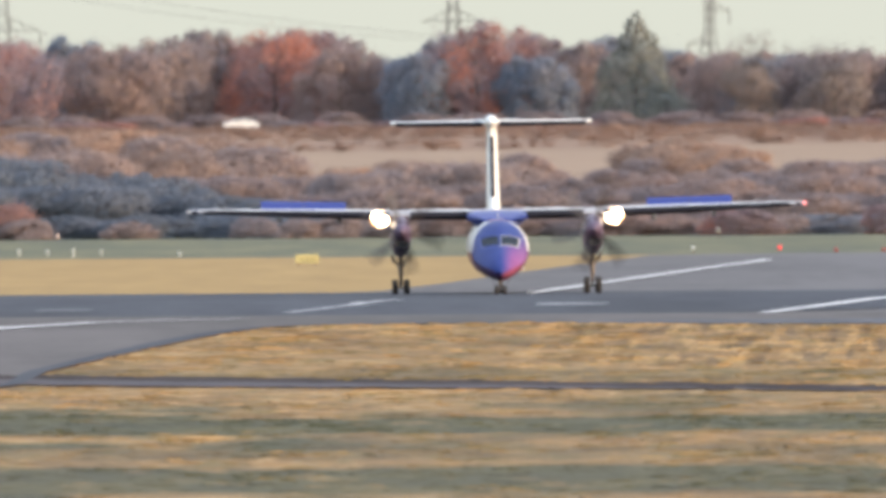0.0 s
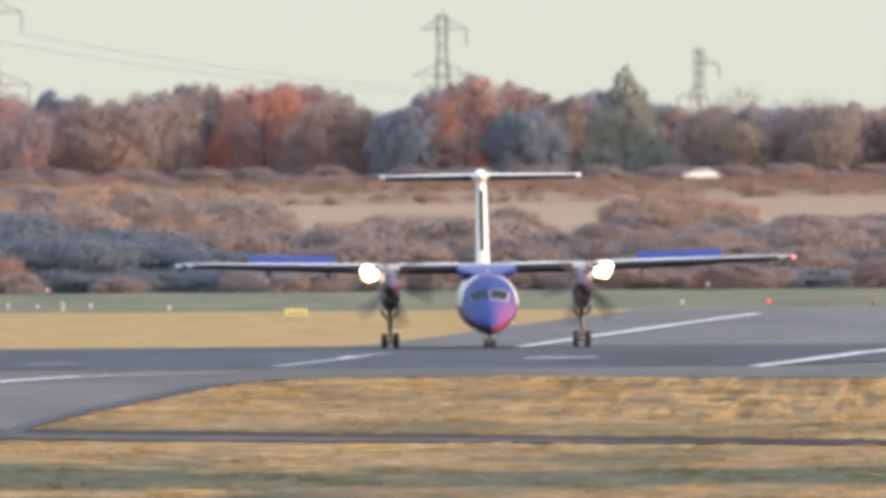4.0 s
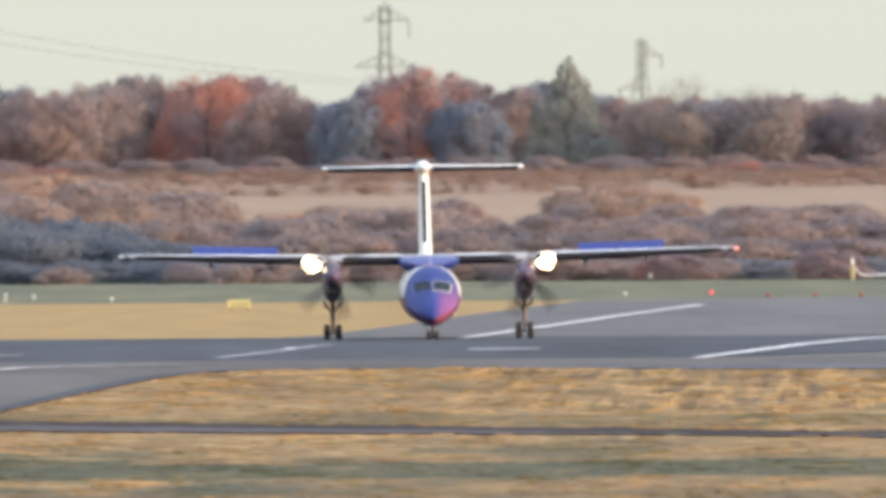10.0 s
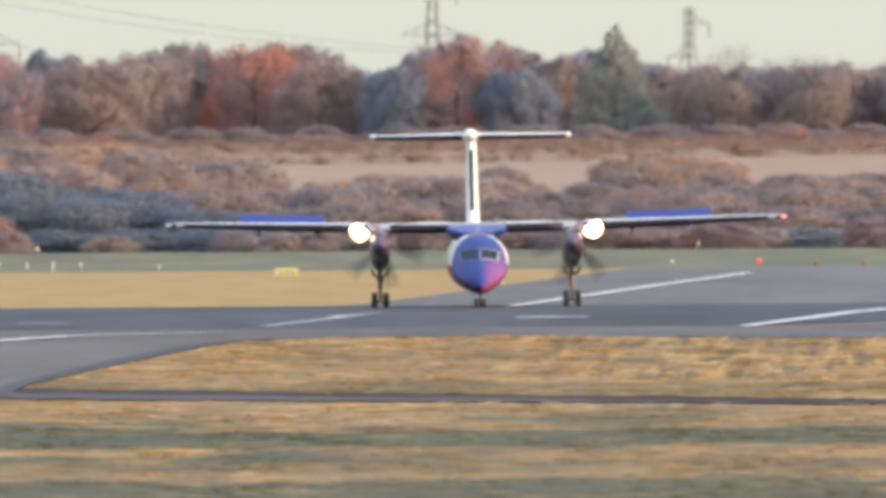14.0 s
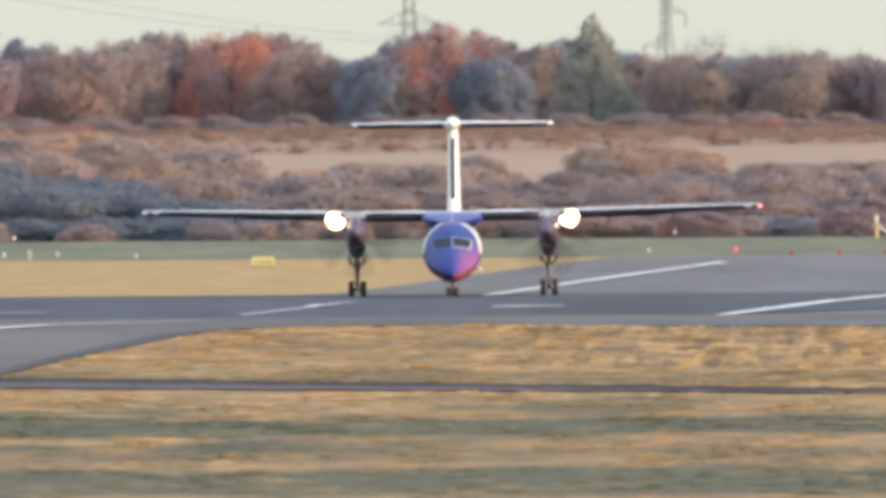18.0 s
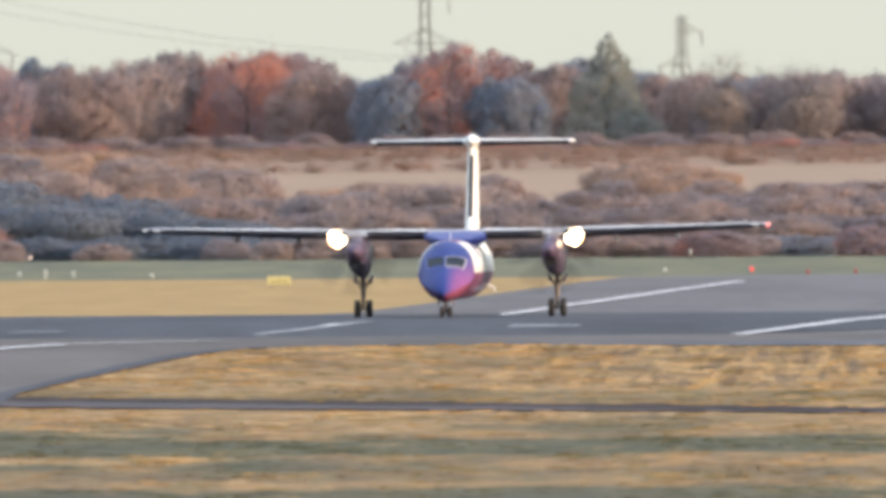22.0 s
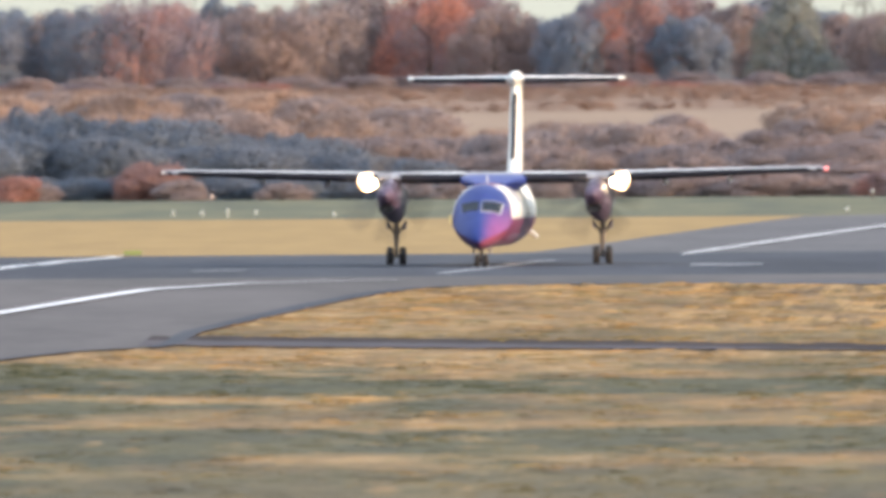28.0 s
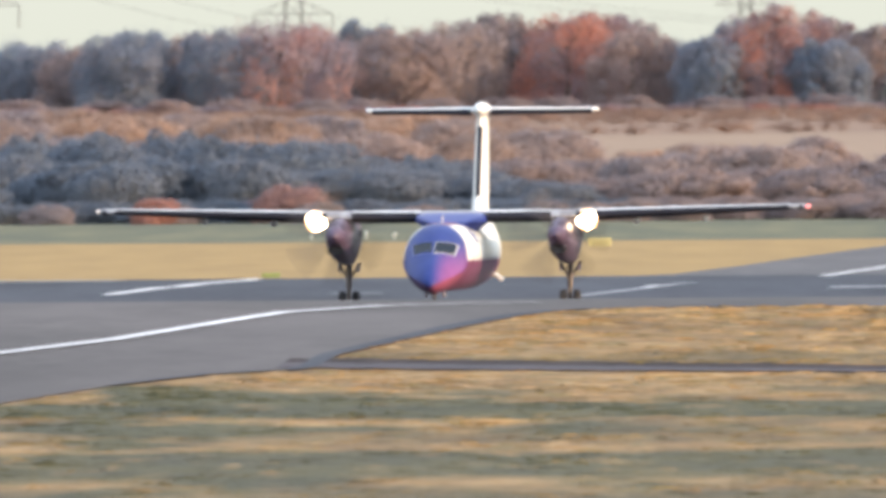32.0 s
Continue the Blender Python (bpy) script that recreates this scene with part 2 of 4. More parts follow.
WHITE = plain("white_paint", (0.80, 0.79, 0.75), 0.35, 0, 0.06)
WING = plain("wing_grey", (0.34, 0.34, 0.36), 0.4, 0, 0.12)
BOOT = plain("boot_rubber", (0.030, 0.032, 0.043), 0.9)
BOOT.node_tree.nodes["Principled BSDF"].inputs["Specular IOR Level"].default_value = 0.05
# white for the wing's painted sky glare and for the gear oleo
EDGE = plain("glare_and_oleo_white", (0.84, 0.84, 0.83), 0.35, 0.1, 0.05)
NACELLE = plain("nacelle_paint", (0.105, 0.070, 0.112), 0.45, 0, 0.25)
DARK = plain("dark_metal", (0.035, 0.034, 0.038), 0.5, 0.3)
RUBBER = plain("tyre_rubber", (0.038, 0.037, 0.040), 0.85)
STEEL = plain("gear_steel", (0.20, 0.17, 0.15), 0.5, 0.2)
PANE = plain("cockpit_glass", (0.008, 0.014, 0.022), 0.06, 0, 0.05)
PANE.node_tree.nodes["Principled BSDF"].inputs["Specular IOR Level"].default_value = 0.1
BLADE = plain("propeller_blade", (0.036, 0.031, 0.033), 0.5)
LAMP = glow("landing_light", (1.0, 0.76, 0.46), 13.0)
RED = glow("red_light", (1.0, 0.05, 0.05), 0.35)
YELLOW = plain("yellow_sign", (0.54, 0.48, 0.22), 0.5)
OLIVE = plain("sign_marks", (0.30, 0.27, 0.13), 0.6)
BARK = plain("bark", (0.075, 0.06, 0.05), 0.9, 0, 0.3)
GALV = plain("galvanised_steel", (0.12, 0.123, 0.125), 0.7, 0.0)
# distance haze is mixed into these leaf colours: paler and bluer than real leaves
FOLIAGE = {
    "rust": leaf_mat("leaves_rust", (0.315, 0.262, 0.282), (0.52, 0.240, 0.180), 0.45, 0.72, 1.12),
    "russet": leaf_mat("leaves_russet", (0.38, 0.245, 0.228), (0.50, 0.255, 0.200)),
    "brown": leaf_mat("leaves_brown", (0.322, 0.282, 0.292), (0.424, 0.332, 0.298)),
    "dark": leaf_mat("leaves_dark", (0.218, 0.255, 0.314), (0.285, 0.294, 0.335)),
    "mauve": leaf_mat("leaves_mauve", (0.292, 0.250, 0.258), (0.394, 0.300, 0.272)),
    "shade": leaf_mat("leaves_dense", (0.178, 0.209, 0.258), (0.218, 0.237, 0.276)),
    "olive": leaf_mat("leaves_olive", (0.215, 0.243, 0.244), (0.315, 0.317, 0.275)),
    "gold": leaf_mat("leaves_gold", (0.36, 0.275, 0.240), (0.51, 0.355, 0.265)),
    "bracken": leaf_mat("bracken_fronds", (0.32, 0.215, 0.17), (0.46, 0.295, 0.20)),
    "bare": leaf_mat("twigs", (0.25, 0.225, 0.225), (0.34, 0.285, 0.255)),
}


# ---- mesh helpers ----
def part(name, bm, material, parent=None, label=""):
    """Links a bmesh as one mesh object, under a thing or a part where one is given."""
    me = bpy.data.meshes.new(name)
    bm.to_mesh(me)
    bm.free()
    me.materials.append(material)
    ob = new(name, me)
    ob.parent = parent
    return tagged(ob, label)


def smooth(ob, angle=40):
    for p in ob.data.polygons:
        p.use_smooth = True
    ob.data.set_sharp_from_angle(angle=radians(angle))
    return ob


def raw(name, verts, faces, material, parent=None, label=""):
    me = bpy.data.meshes.new(name)
    me.from_pydata(verts, [], faces)
    me.materials.append(material)
    ob = new(name, me)
    ob.parent = parent
    return tagged(ob, label)


def box(size, at=(0, 0, 0), bevel=0.0, rot=None, bm=None):
    bm = bm or bmesh.new()
    m = Matrix.Translation(at) @ (rot or Matrix()) @ Matrix.Diagonal((*size, 1))
    made = bmesh.ops.create_cube(bm, size=1, matrix=m)["verts"]
    if bevel:
        bmesh.ops.bevel(bm, geom=list({e for v in made for e in v.link_edges}), offset=bevel, segments=2, affect="EDGES")
    return bm


def tube(a, b, r1, r2=None, n=8, bm=None):
    """A tapered rod from a to b."""
    bm = bm or bmesh.new()
    a, b = Vector(a), Vector(b)
    turn = (b - a).to_track_quat("Z", "Y").to_matrix().to_4x4()
    bmesh.ops.create_cone(bm, cap_ends=True, segments=n, radius1=r1, radius2=r1 if r2 is None else r2, depth=(b - a).length, matrix=Matrix.Translation((a + b) / 2) @ turn)
    return bm


def loft(rings, caps=True, bm=None):
    """Skins rings of points, all of one length."""
    bm = bm or bmesh.new()
    rows = [[bm.verts.new(p) for p in ring] for ring in rings]
    n = len(rows[0])
    for a, b in zip(rows, rows[1:]):
        for i in range(n):
            bm.faces.new((a[i], a[(i + 1) % n], b[(i + 1) % n], b[i]))
    if caps:
        bm.faces.new(rows[0][::-1])
        bm.faces.new(rows[-1])
    bmesh.ops.recalc_face_normals(bm, faces=bm.faces)
    return bm


def spin(profile, n=20, axis="X", bm=None):
    """Turns a profile of (along, radius) round an axis."""
    bm = bm or bmesh.new()
    rings = []
    for u, r in profile:
        ring = []
        for i in range(n):
            c, s = r * math.cos(math.tau * i / n), r * math.sin(math.tau * i / n)
            ring.append((u, c, s) if axis == "X" else (c, u, s) if axis == "Y" else (c, s, u))
        rings.append(ring)
    return loft(rings, True, bm)


# ---- the ground: one sheet, with the crest, the dip and the far slope ----
PROFILE = ((-6000, 1.3), (0, 1.3), (1080, 1.3), (1180, 1.25), (1240, 0.55), (1290, -0.05), (1340, 0.12), (1400, 0.26), (1440, 0.18),
           (1500, -0.05), (1650, 0.0), (2150, 0.0), (2300, 0.1), (3000, 2.0), (3900, 4.8), (4200, 5.0), (9000, 5.0))


def height(y):
    return float(np.interp(y, [p[0] for p in PROFILE], [p[1] for p in PROFILE]))


def ground():
    ys = sorted({*np.arange(-6000, 0, 1000), *np.arange(0, 1000, 100), *np.arange(1000, 1700, 10), *np.arange(1700, 4400, 50), *np.arange(4400, 9001, 400)})
    xs = sorted({*np.arange(-6000, -200, 800), *np.arange(-200, 201, 20), *np.arange(800, 6001, 800)})
    verts = [(float(x), float(y), height(y)) for y in ys for x in xs]
    w = len(xs)
    faces = [(j * w + i, j * w + i + 1, (j + 1) * w + i + 1, (j + 1) * w + i) for j in range(len(ys) - 1) for i in range(w - 1)]
    tagged(smooth(raw("ground", verts, faces, GRASS), 80), "dry autumn airfield grass rising to a stubble field", "ground", kind="structure")


def sheet(name, left, right, lift, material, label, category, kind="structure", step=10):
    """A strip of surface between two plan lines of (x, y), draped on the ground."""
    y0, y1 = max(left[0][1], right[0][1]), min(left[-1][1], right[-1][1])
    rows = np.linspace(y0, y1, max(2, int((y1 - y0) / step) + 1))
    verts, faces, n = [], [], 6
    for y in rows:
        a = np.interp(y, [p[1] for p in left], [p[0] for p in left])
        b = np.interp(y, [p[1] for p in right], [p[0] for p in right])
        for i in range(n + 1):
            verts.append((float(a + (b - a) * i / n), float(y), height(y) + lift))
    for j in range(len(rows) - 1):
        for i in range(n):
            a = j * (n + 1) + i
            faces.append((a, a + 1, a + n + 2, a + n + 1))
    return tagged(raw(name, verts, faces, material), label, category, kind=kind)


APRON_EDGE = [(-19.6, 770), (-19.0, 792), (-16.3, 856), (-14.2, 886), (-11.8, 898), (-11.6, 944), (-8.8, 1046), (-7.2, 1095), (-5.6, 1122), (-1.7, 1134), (16, 1138), (60, 1150), (60, 1180)]


def track_y(x):
    """Where the perimeter track's middle runs."""
    return 914 - 2.1 * (x + 9.3)


def surfaces():
    # paved apron and taxiway corner in front of the crest, with the ragged grass edge on its far right
    sheet("apron", [(-400, 770), (-90, 770), (-120, 1180)], APRON_EDGE,
          0.03, ASPHALT, "pale grey worn asphalt apron meeting the grass", "apron")
    sheet("runway", [(-120, 1180), (-95, 1330), (-60, 1513), (-8, 1515), (-3.4, 1522), (0.4, 1592), (5.8, 1712), (9.0, 1779), (12, 1838), (32, 1850)],
          [(60, 1180), (75, 1400), (95, 1700), (95, 1850)], 0.03, FAR_ASPHALT, "grey asphalt runway with painted lines", "runway")
    sheet("concrete_strip", [(-46, 1498), (-46, 1509)], [(-28.5, 1498), (-28, 1509)], 0.08, CONCRETE, "pale concrete strip beside the runway", "pavement")
    sheet("pavement", [(-80, 1335), (-62, 1420), (-60, 1512)], [(10, 1335), (44, 1420), (60, 1512)], 0.06, RUNWAY, "darker rubbered asphalt across the runway end", "pavement")
    sheet("apron_corner", [(60, 1105), (20, 1112), (12, 1118), (5, 1130), (-1.7, 1134.5), (-1.7, 1141)], [(60.1, 1105), (60.1, 1141)], 0.035, BLUISH, "grey asphalt running out along the grass bank", "apron", step=3)
    # darker seam where the apron meets the bank
    seam = [(x, y) for x, y in APRON_EDGE if 856 <= y <= 1138]
    sheet("apron_seam", [(x - 0.15 - 0.55 * min(1, (y - 850) / 160), y) for x, y in seam], [(x + 0.15, y) for x, y in seam], 0.05, RUNWAY, "darker patched asphalt along the grass edge", "pavement")
    track_verts, track_faces = [], []
    for i in range(250):
        x = -12.7 + 0.3 * i
        far = track_y(x) + 13 + 5 * noise.noise((x * 0.7, 5, 0)) + 2.5 * noise.noise((x * 3, 6, 0))
        near = track_y(x) - float(np.interp(x, (-7, 7), (17, 4))) - 3 * noise.noise((x * 0.8, 1, 0)) - 2.5 * noise.noise((x * 3, 2, 0))
        for y in (near, track_y(x) - 1 + 3 * noise.noise((x * 1.3, 9, 0)), far):
            track_verts.append((x, y, height(y) + 0.045))
        if i:
            a = 3 * i
            track_faces += [(a - 3, a, a + 1, a - 2), (a - 2, a + 1, a + 2, a - 1)]
    road = raw("road", track_verts, track_faces, LILAC)
    road.data.materials.append(TRACK)
    for i, face in enumerate(road.data.polygons):
        face.material_index = i % 2
    tagged(road, "narrow dark perimeter track through the grass", "track", kind="structure")


def stripe(points, width, label="white painted runway line, slightly worn", paint=None):
    left = [(x - width / 2, y) for x, y in points]
    right = [(x + width / 2, y) for x, y in points]
    sheet("runway_line", left, right, 0.09, paint or LINE, label, "runway line", "", 5)


def lines():
    stripe([(-21.6, 950), (-19.0, 1000), (-15.3, 1112), (-12.2, 1142), (-9.8, 1150), (-7.0, 1156)], 0.6)
    stripe([(-6.5, 1350), (-5.1, 1368), (-3.5, 1387), (-1.9, 1418)], 0.55, "faded curved taxi line", WORN)
    # reflection of the left landing lamp, laid down as a short white mark
    stripe([(-3.75, 1389), (-2.95, 1398)], 0.75, "short white mark painted as the landing lamp glint on the runway")
    stripe([(4.0, 1501), (17.6, 1768)], 0.55)
    stripe([(12.6, 1330), (14.3, 1350), (19.0, 1405), (22.4, 1458), (25.5, 1510)], 0.7)
    stripe([(-26.3, 1370), (-24.0, 1412), (-22.1, 1508)], 0.7)
    for x, y, w, d, paint in ((5.3, 1379, 3.0, 7, WORN), (-16.0, 1364, 2.2, 7, FAINT)):
        stripe([(x, y), (x + 0.3, y + d)], w, "short worn touchdown mark in faded paint", paint)


def grass_tufts():
    """Low uneven tussocks of dry grass on the near bank."""
    rng = np.random.default_rng(9)
    def field(n, x0, x1, y0, y1, keep):
        x, y = rng.uniform(x0, x1, n), rng.uniform(y0, y1, n)
        ok = keep(x, y)
        return x[ok], y[ok]
    edge_y = [p[1] for p in APRON_EDGE]
    edge_x = [p[0] for p in APRON_EDGE]
    def bank(x, y):
        worn = np.interp(x, (-7, 7), (15, 3)) + rng.uniform(-4, 2, len(x))
        on_bank = (x > np.interp(y, edge_y, edge_x) + rng.uniform(-0.1, 0.4, len(x))) | (y < 770)
        return on_bank & (y < np.interp(x, (-1.7, 5, 12, 20, 60), (1137, 1130, 1118, 1112, 1105))) & ((y > track_y(x) + rng.uniform(5, 15, len(x))) | (y < track_y(x) - worn))
    x, y = field(46000, -24, 24, 570, 1136, bank)
    n = len(x)
    z = np.array([height(v) for v in y])
    # tussocks stand taller in drifts, and along the bank's rim and the track
    drift = 0.5 + 0.5 * np.sin(x * 0.9 + 3 * np.sin(y * 0.031)) * np.sin(y * 0.083 + 2 * np.sin(x * 0.37))
    rim = np.exp(-np.abs(y - track_y(x) - 12) / 8) + 0.6 * np.exp(-np.abs(y - 1128) / 10)
    size = y / 1000
    w = rng.uniform(0.12, 0.75, n) * (0.5 + 0.9 * rng.random(n)) * size
    d = rng.uniform(0.06, 0.28, n)
    h = (0.012 + 0.075 * drift * rng.random(n) ** 2 + 0.05 * rim * rng.random(n)) * rng.uniform(0.4, 1.3, n) * size
    lean = rng.uniform(-0.3, 0.5, n) * w
    v = np.stack([np.stack([x - w, y, z - 0.01], 1), np.stack([x + lean, y - d, z - 0.01], 1), np.stack([x + w, y, z - 0.01], 1), np.stack([x - lean, y + d, z - 0.01], 1),
                  np.stack([x - w * 0.45, y, z + h], 1), np.stack([x + w * 0.45, y, z + h * 0.8], 1)], 1).reshape(-1, 3)
    q = np.array([[0, 1, 4], [1, 5, 4], [1, 2, 5], [2, 3, 5], [3, 4, 5], [3, 0, 4]])
    f = (np.arange(n)[:, None, None] * 6 + q[None]).reshape(-1, 3)
    tagged(smooth(raw("grass", v.tolist(), f.tolist(), TUFTS), 35), "low tussocks of dry straw-coloured grass", "grass", kind="stuff")


# ---- the airliner ----
def fus_rings():
    """Stations from nose to tail: y, centre height, half width, half height."""
    return ((-16.42, 1.17, 0.05, 0.05), (-16.3, 1.19, 0.22, 0.19), (-15.9, 1.28, 0.47, 0.41), (-15.3, 1.42, 0.74, 0.63), (-14.6, 1.59, 0.98, 0.81),
            (-13.9, 1.78, 1.15, 0.95), (-13.2, 1.98, 1.25, 1.15), (-12.5, 2.13, 1.31, 1.30), (-11.6, 2.20, 1.34, 1.36), (-10.0, 2.20, 1.34, 1.36),
            (-6.0, 2.20, 1.34, 1.36), (-2.0, 2.20, 1.34, 1.36), (2.0, 2.20, 1.34, 1.36), (4.5, 2.24, 1.32, 1.32), (7.0, 2.42, 1.18, 1.16),
            (9.5, 2.72, 0.93, 0.90), (12.0, 3.06, 0.62, 0.60), (14.5, 3.36, 0.33, 0.32), (16.3, 3.52, 0.10, 0.10))


def fus_point(y, a, out=0.0):
    s = fus_rings()
    ys = [r[0] for r in s]
    z, w, h = (float(np.interp(y, ys, [r[i] for r in s])) for i in (1, 2, 3))
    # the nose is slightly faceted, with a soft ridge down its middle
    ridge = float(np.interp(y, (-16.42, -15.3, -13.4, -12.2), (0.0, 0.34, 0.25, 0.0)))
    k = 1 - ridge + ridge * 1.12 / (abs(math.sin(a)) + abs(math.cos(a)))
    return ((w * k + out) * math.sin(a), y, z + (h * k + out) * math.cos(a))


def patch(y0, y1, a0, a1, out=0.02, n=5, lean=0.0):
    """A thin panel that follows the fuselage, from station y0 to y1 and round it from a0 to a1."""
    grid = []
    for o in (out, out - 0.03):
        for j in range(n + 1):
            for i in range(n + 1):
                a = radians(a0 + (a1 - a0) * i / n)
                y = y0 + (y1 - y0) * j / n + lean * (i / n - 0.5)
                grid.append(fus_point(y, a, o))
    bm = bmesh.new()
    v = [bm.verts.new(p) for p in grid]
    k, w = (n + 1) ** 2, n + 1
    for j in range(n):
        for i in range(n):
            q = (j * w + i, j * w + i + 1, (j + 1) * w + i + 1, (j + 1) * w + i)
            bm.faces.new([v[t] for t in q])
            bm.faces.new([v[t + k] for t in q[::-1]])
    rim = [i for i in range(w)] + [j * w + n for j in range(1, w)] + [n * w + i for i in range(n - 1, -1, -1)] + [j * w for j in range(n - 1, 0, -1)]
    for a, b in zip(rim, rim[1:] + rim[:1]):
        bm.faces.new((v[a], v[a + k], v[b + k], v[b]))
    bmesh.ops.recalc_face_normals(bm, faces=bm.faces)
    return bm


def foil(chord, thick, n=18):
    """A wing section, leading edge at 0, chord along +y."""
    pts = []
    for i in range(n):
        a = math.tau * i / n
        u = 0.5 - 0.5 * math.cos(a)
        pts.append((u * chord, math.copysign(1, math.sin(a)) * thick * (1.48 * math.sqrt(u) - 0.63 * u - 1.76 * u * u + 1.42 * u ** 3 - 0.51 * u ** 4) * (1.1 if math.sin(a) > 0 else 0.85)))
    return pts


def wing_ring(x, lead, z, chord, thick):
    return [(x, lead + u, z + w) for u, w in foil(chord, thick)]


def upright_ring(z, lead, chord, thick):
    return [(w, lead + u, z) for u, w in foil(chord, thick)]


WING_STATIONS = ((0.0, -4.35, 3.74, 3.1, 0.50), (1.4, -4.35, 3.74, 3.1, 0.50), (4.4, -4.35, 3.75, 3.05, 0.50), (9.0, -4.1, 3.90, 2.35, 0.37), (13.6, -3.75, 4.05, 1.55, 0.22), (14.1, -3.6, 4.07, 1.25, 0.14), (14.21, -3.3, 4.08, 0.7, 0.05))


def wing_at(x):
    xs = [s[0] for s in WING_STATIONS]
    return [float(np.interp(abs(x), xs, [s[i] for s in WING_STATIONS])) for i in (1, 2, 3, 4)]


def wheel(name, parent, at, r, w):
    """A tyre with its rim, turning on its own axle along x."""
    hub = new(name)
    hub.parent = parent
    hub.location = at
    smooth(part("tyre", spin([(-w / 2, r * 0.62), (-w / 2, r * 0.86), (-w * 0.36, r * 0.97), (0, r), (w * 0.36, r * 0.97), (w / 2, r * 0.86), (w / 2, r * 0.62)], 24), RUBBER, hub))
    smooth(part("rim", spin([(-w * 0.42, 0.05), (-w * 0.44, r * 0.25), (-w * 0.3, r * 0.55), (-w * 0.45, r * 0.64), (w * 0.45, r * 0.64), (w * 0.3, r * 0.55), (w * 0.44, r * 0.25), (w * 0.42, 0.05)], 20), STEEL, hub))
    return hub


MOVING = {"wheels": [], "props": [], "spoilers": []}


def nacelle(plane, side):
    x = 4.4 * side
    secs = ((-6.95, 3.05, 0.38, 0.42), (-6.75, 3.00, 0.46, 0.56), (-6.2, 2.93, 0.52, 0.74), (-5.0, 2.86, 0.55, 0.88), (-3.0, 2.80, 0.56, 0.96), (-0.5, 2.74, 0.55, 0.98), (1.2, 2.95, 0.52, 0.72), (2.6, 3.25, 0.34, 0.40), (3.6, 3.42, 0.10, 0.12))
    rings = []
    for y, z, w, h in secs:
        rings.append([(x + w * 0.84 * math.copysign(abs(math.sin(a)) ** 0.85, math.sin(a)), y, z + 0.03 + h * 0.95 * math.copysign(abs(math.cos(a)) ** 0.85, math.cos(a))) for a in (math.tau * i / 24 for i in range(24))])
    body = smooth(part("nacelle", loft(rings), NACELLE, plane, "dark purple engine nacelle"))
    lip = spin([(-7.02, 0.16), (-7.05, 0.22), (-6.9, 0.26), (-6.6, 0.24)], 18, "Y")
    bmesh.ops.transform(lip, matrix=Matrix.Translation((x, 0, 2.48)) @ Matrix.Diagonal((1.35, 1, 0.85, 1)), verts=lip.verts)
    smooth(part("intake_lip", lip, DARK, body, "dark engine air intake"))
    for dx in (-0.45, 0.45):
        part("exhaust_panel", box((0.03, 1.2, 0.35), (x + dx * 1.08, 0.2, 3.1), 0.01), DARK, body)
    for s in (-1, 1):
        part("gear_door", box((0.04, 1.7, 0.34), (x + s * 0.36, 0.1, 1.74), 0.015, pose(0, 0, 0, 0, s * 8, 0)), NACELLE, body)
    # propeller: hub and six swept blades on the hub's own axis
    hub = new("propeller")
    hub.parent = plane
    hub.location = (x, -7.15, 3.05)
    smooth(part("spinner", spin([(-0.72, 0.02), (-0.62, 0.15), (-0.4, 0.28), (-0.1, 0.39), (0.16, 0.41)], 24, "Y"), NACELLE, hub))
    for i in range(6):
        rings = []
        for r, chord, thick, twist, sweep in ((0.36, 0.14, 0.10, 62, 0), (0.7, 0.26, 0.07, 52, 0.0), (1.2, 0.34, 0.05, 40, 0.02), (1.7, 0.30, 0.035, 31, 0.07), (2.0, 0.16, 0.02, 27, 0.15), (2.055, 0.05, 0.01, 26, 0.18)):
            t = radians(twist)
            rings.append([(sweep + u * math.cos(t) - w * math.sin(t), u * math.sin(t) + w * math.cos(t), r) for u, w in [((a - chord / 2), b) for a, b in foil(chord, thick, 10)]])
        bm = loft(rings)
        bmesh.ops.rotate(bm, cent=(0, 0, 0), matrix=Matrix.Rotation(math.tau * i / 6, 3, "Y"), verts=bm.verts)
        smooth(part("blade", bm, BLADE, hub))
    MOVING["props"].append((hub, side))
    # main leg with brace, torque link and two wheels
    leg = new("main_gear")
    leg.parent = plane
    part("strut", tube((x, 0.0, 2.1), (x, 0.0, 0.95), 0.11, 0.11, 14), STEEL, leg)
    part("oleo", tube((x, 0.0, 1.0), (x, 0.0, 0.42), 0.075, 0.075, 12), EDGE, leg)
    part("brace", tube((x, 1.35, 2.0), (x, 0.06, 1.05), 0.055, 0.055, 8), STEEL, leg)
    for s in (-1, 1):
        part("side_brace", tube((x + s * 0.42, 0.1, 1.95), (x, 0.05, 1.25), 0.05, 0.05, 8), STEEL, leg)
    part("torque_link", box((0.16, 0.05, 0.5), (x, -0.16, 0.72), 0.015), STEEL, leg)
    part("axle", tube((x - 0.36, 0, 0.42), (x + 0.36, 0, 0.42), 0.06, 0.06, 10), STEEL, leg)
    for s in (-1, 1):
        MOVING["wheels"].append((wheel("wheel", plane, (x + s * 0.27, 0, 0.42), 0.42, 0.27), 0.42))


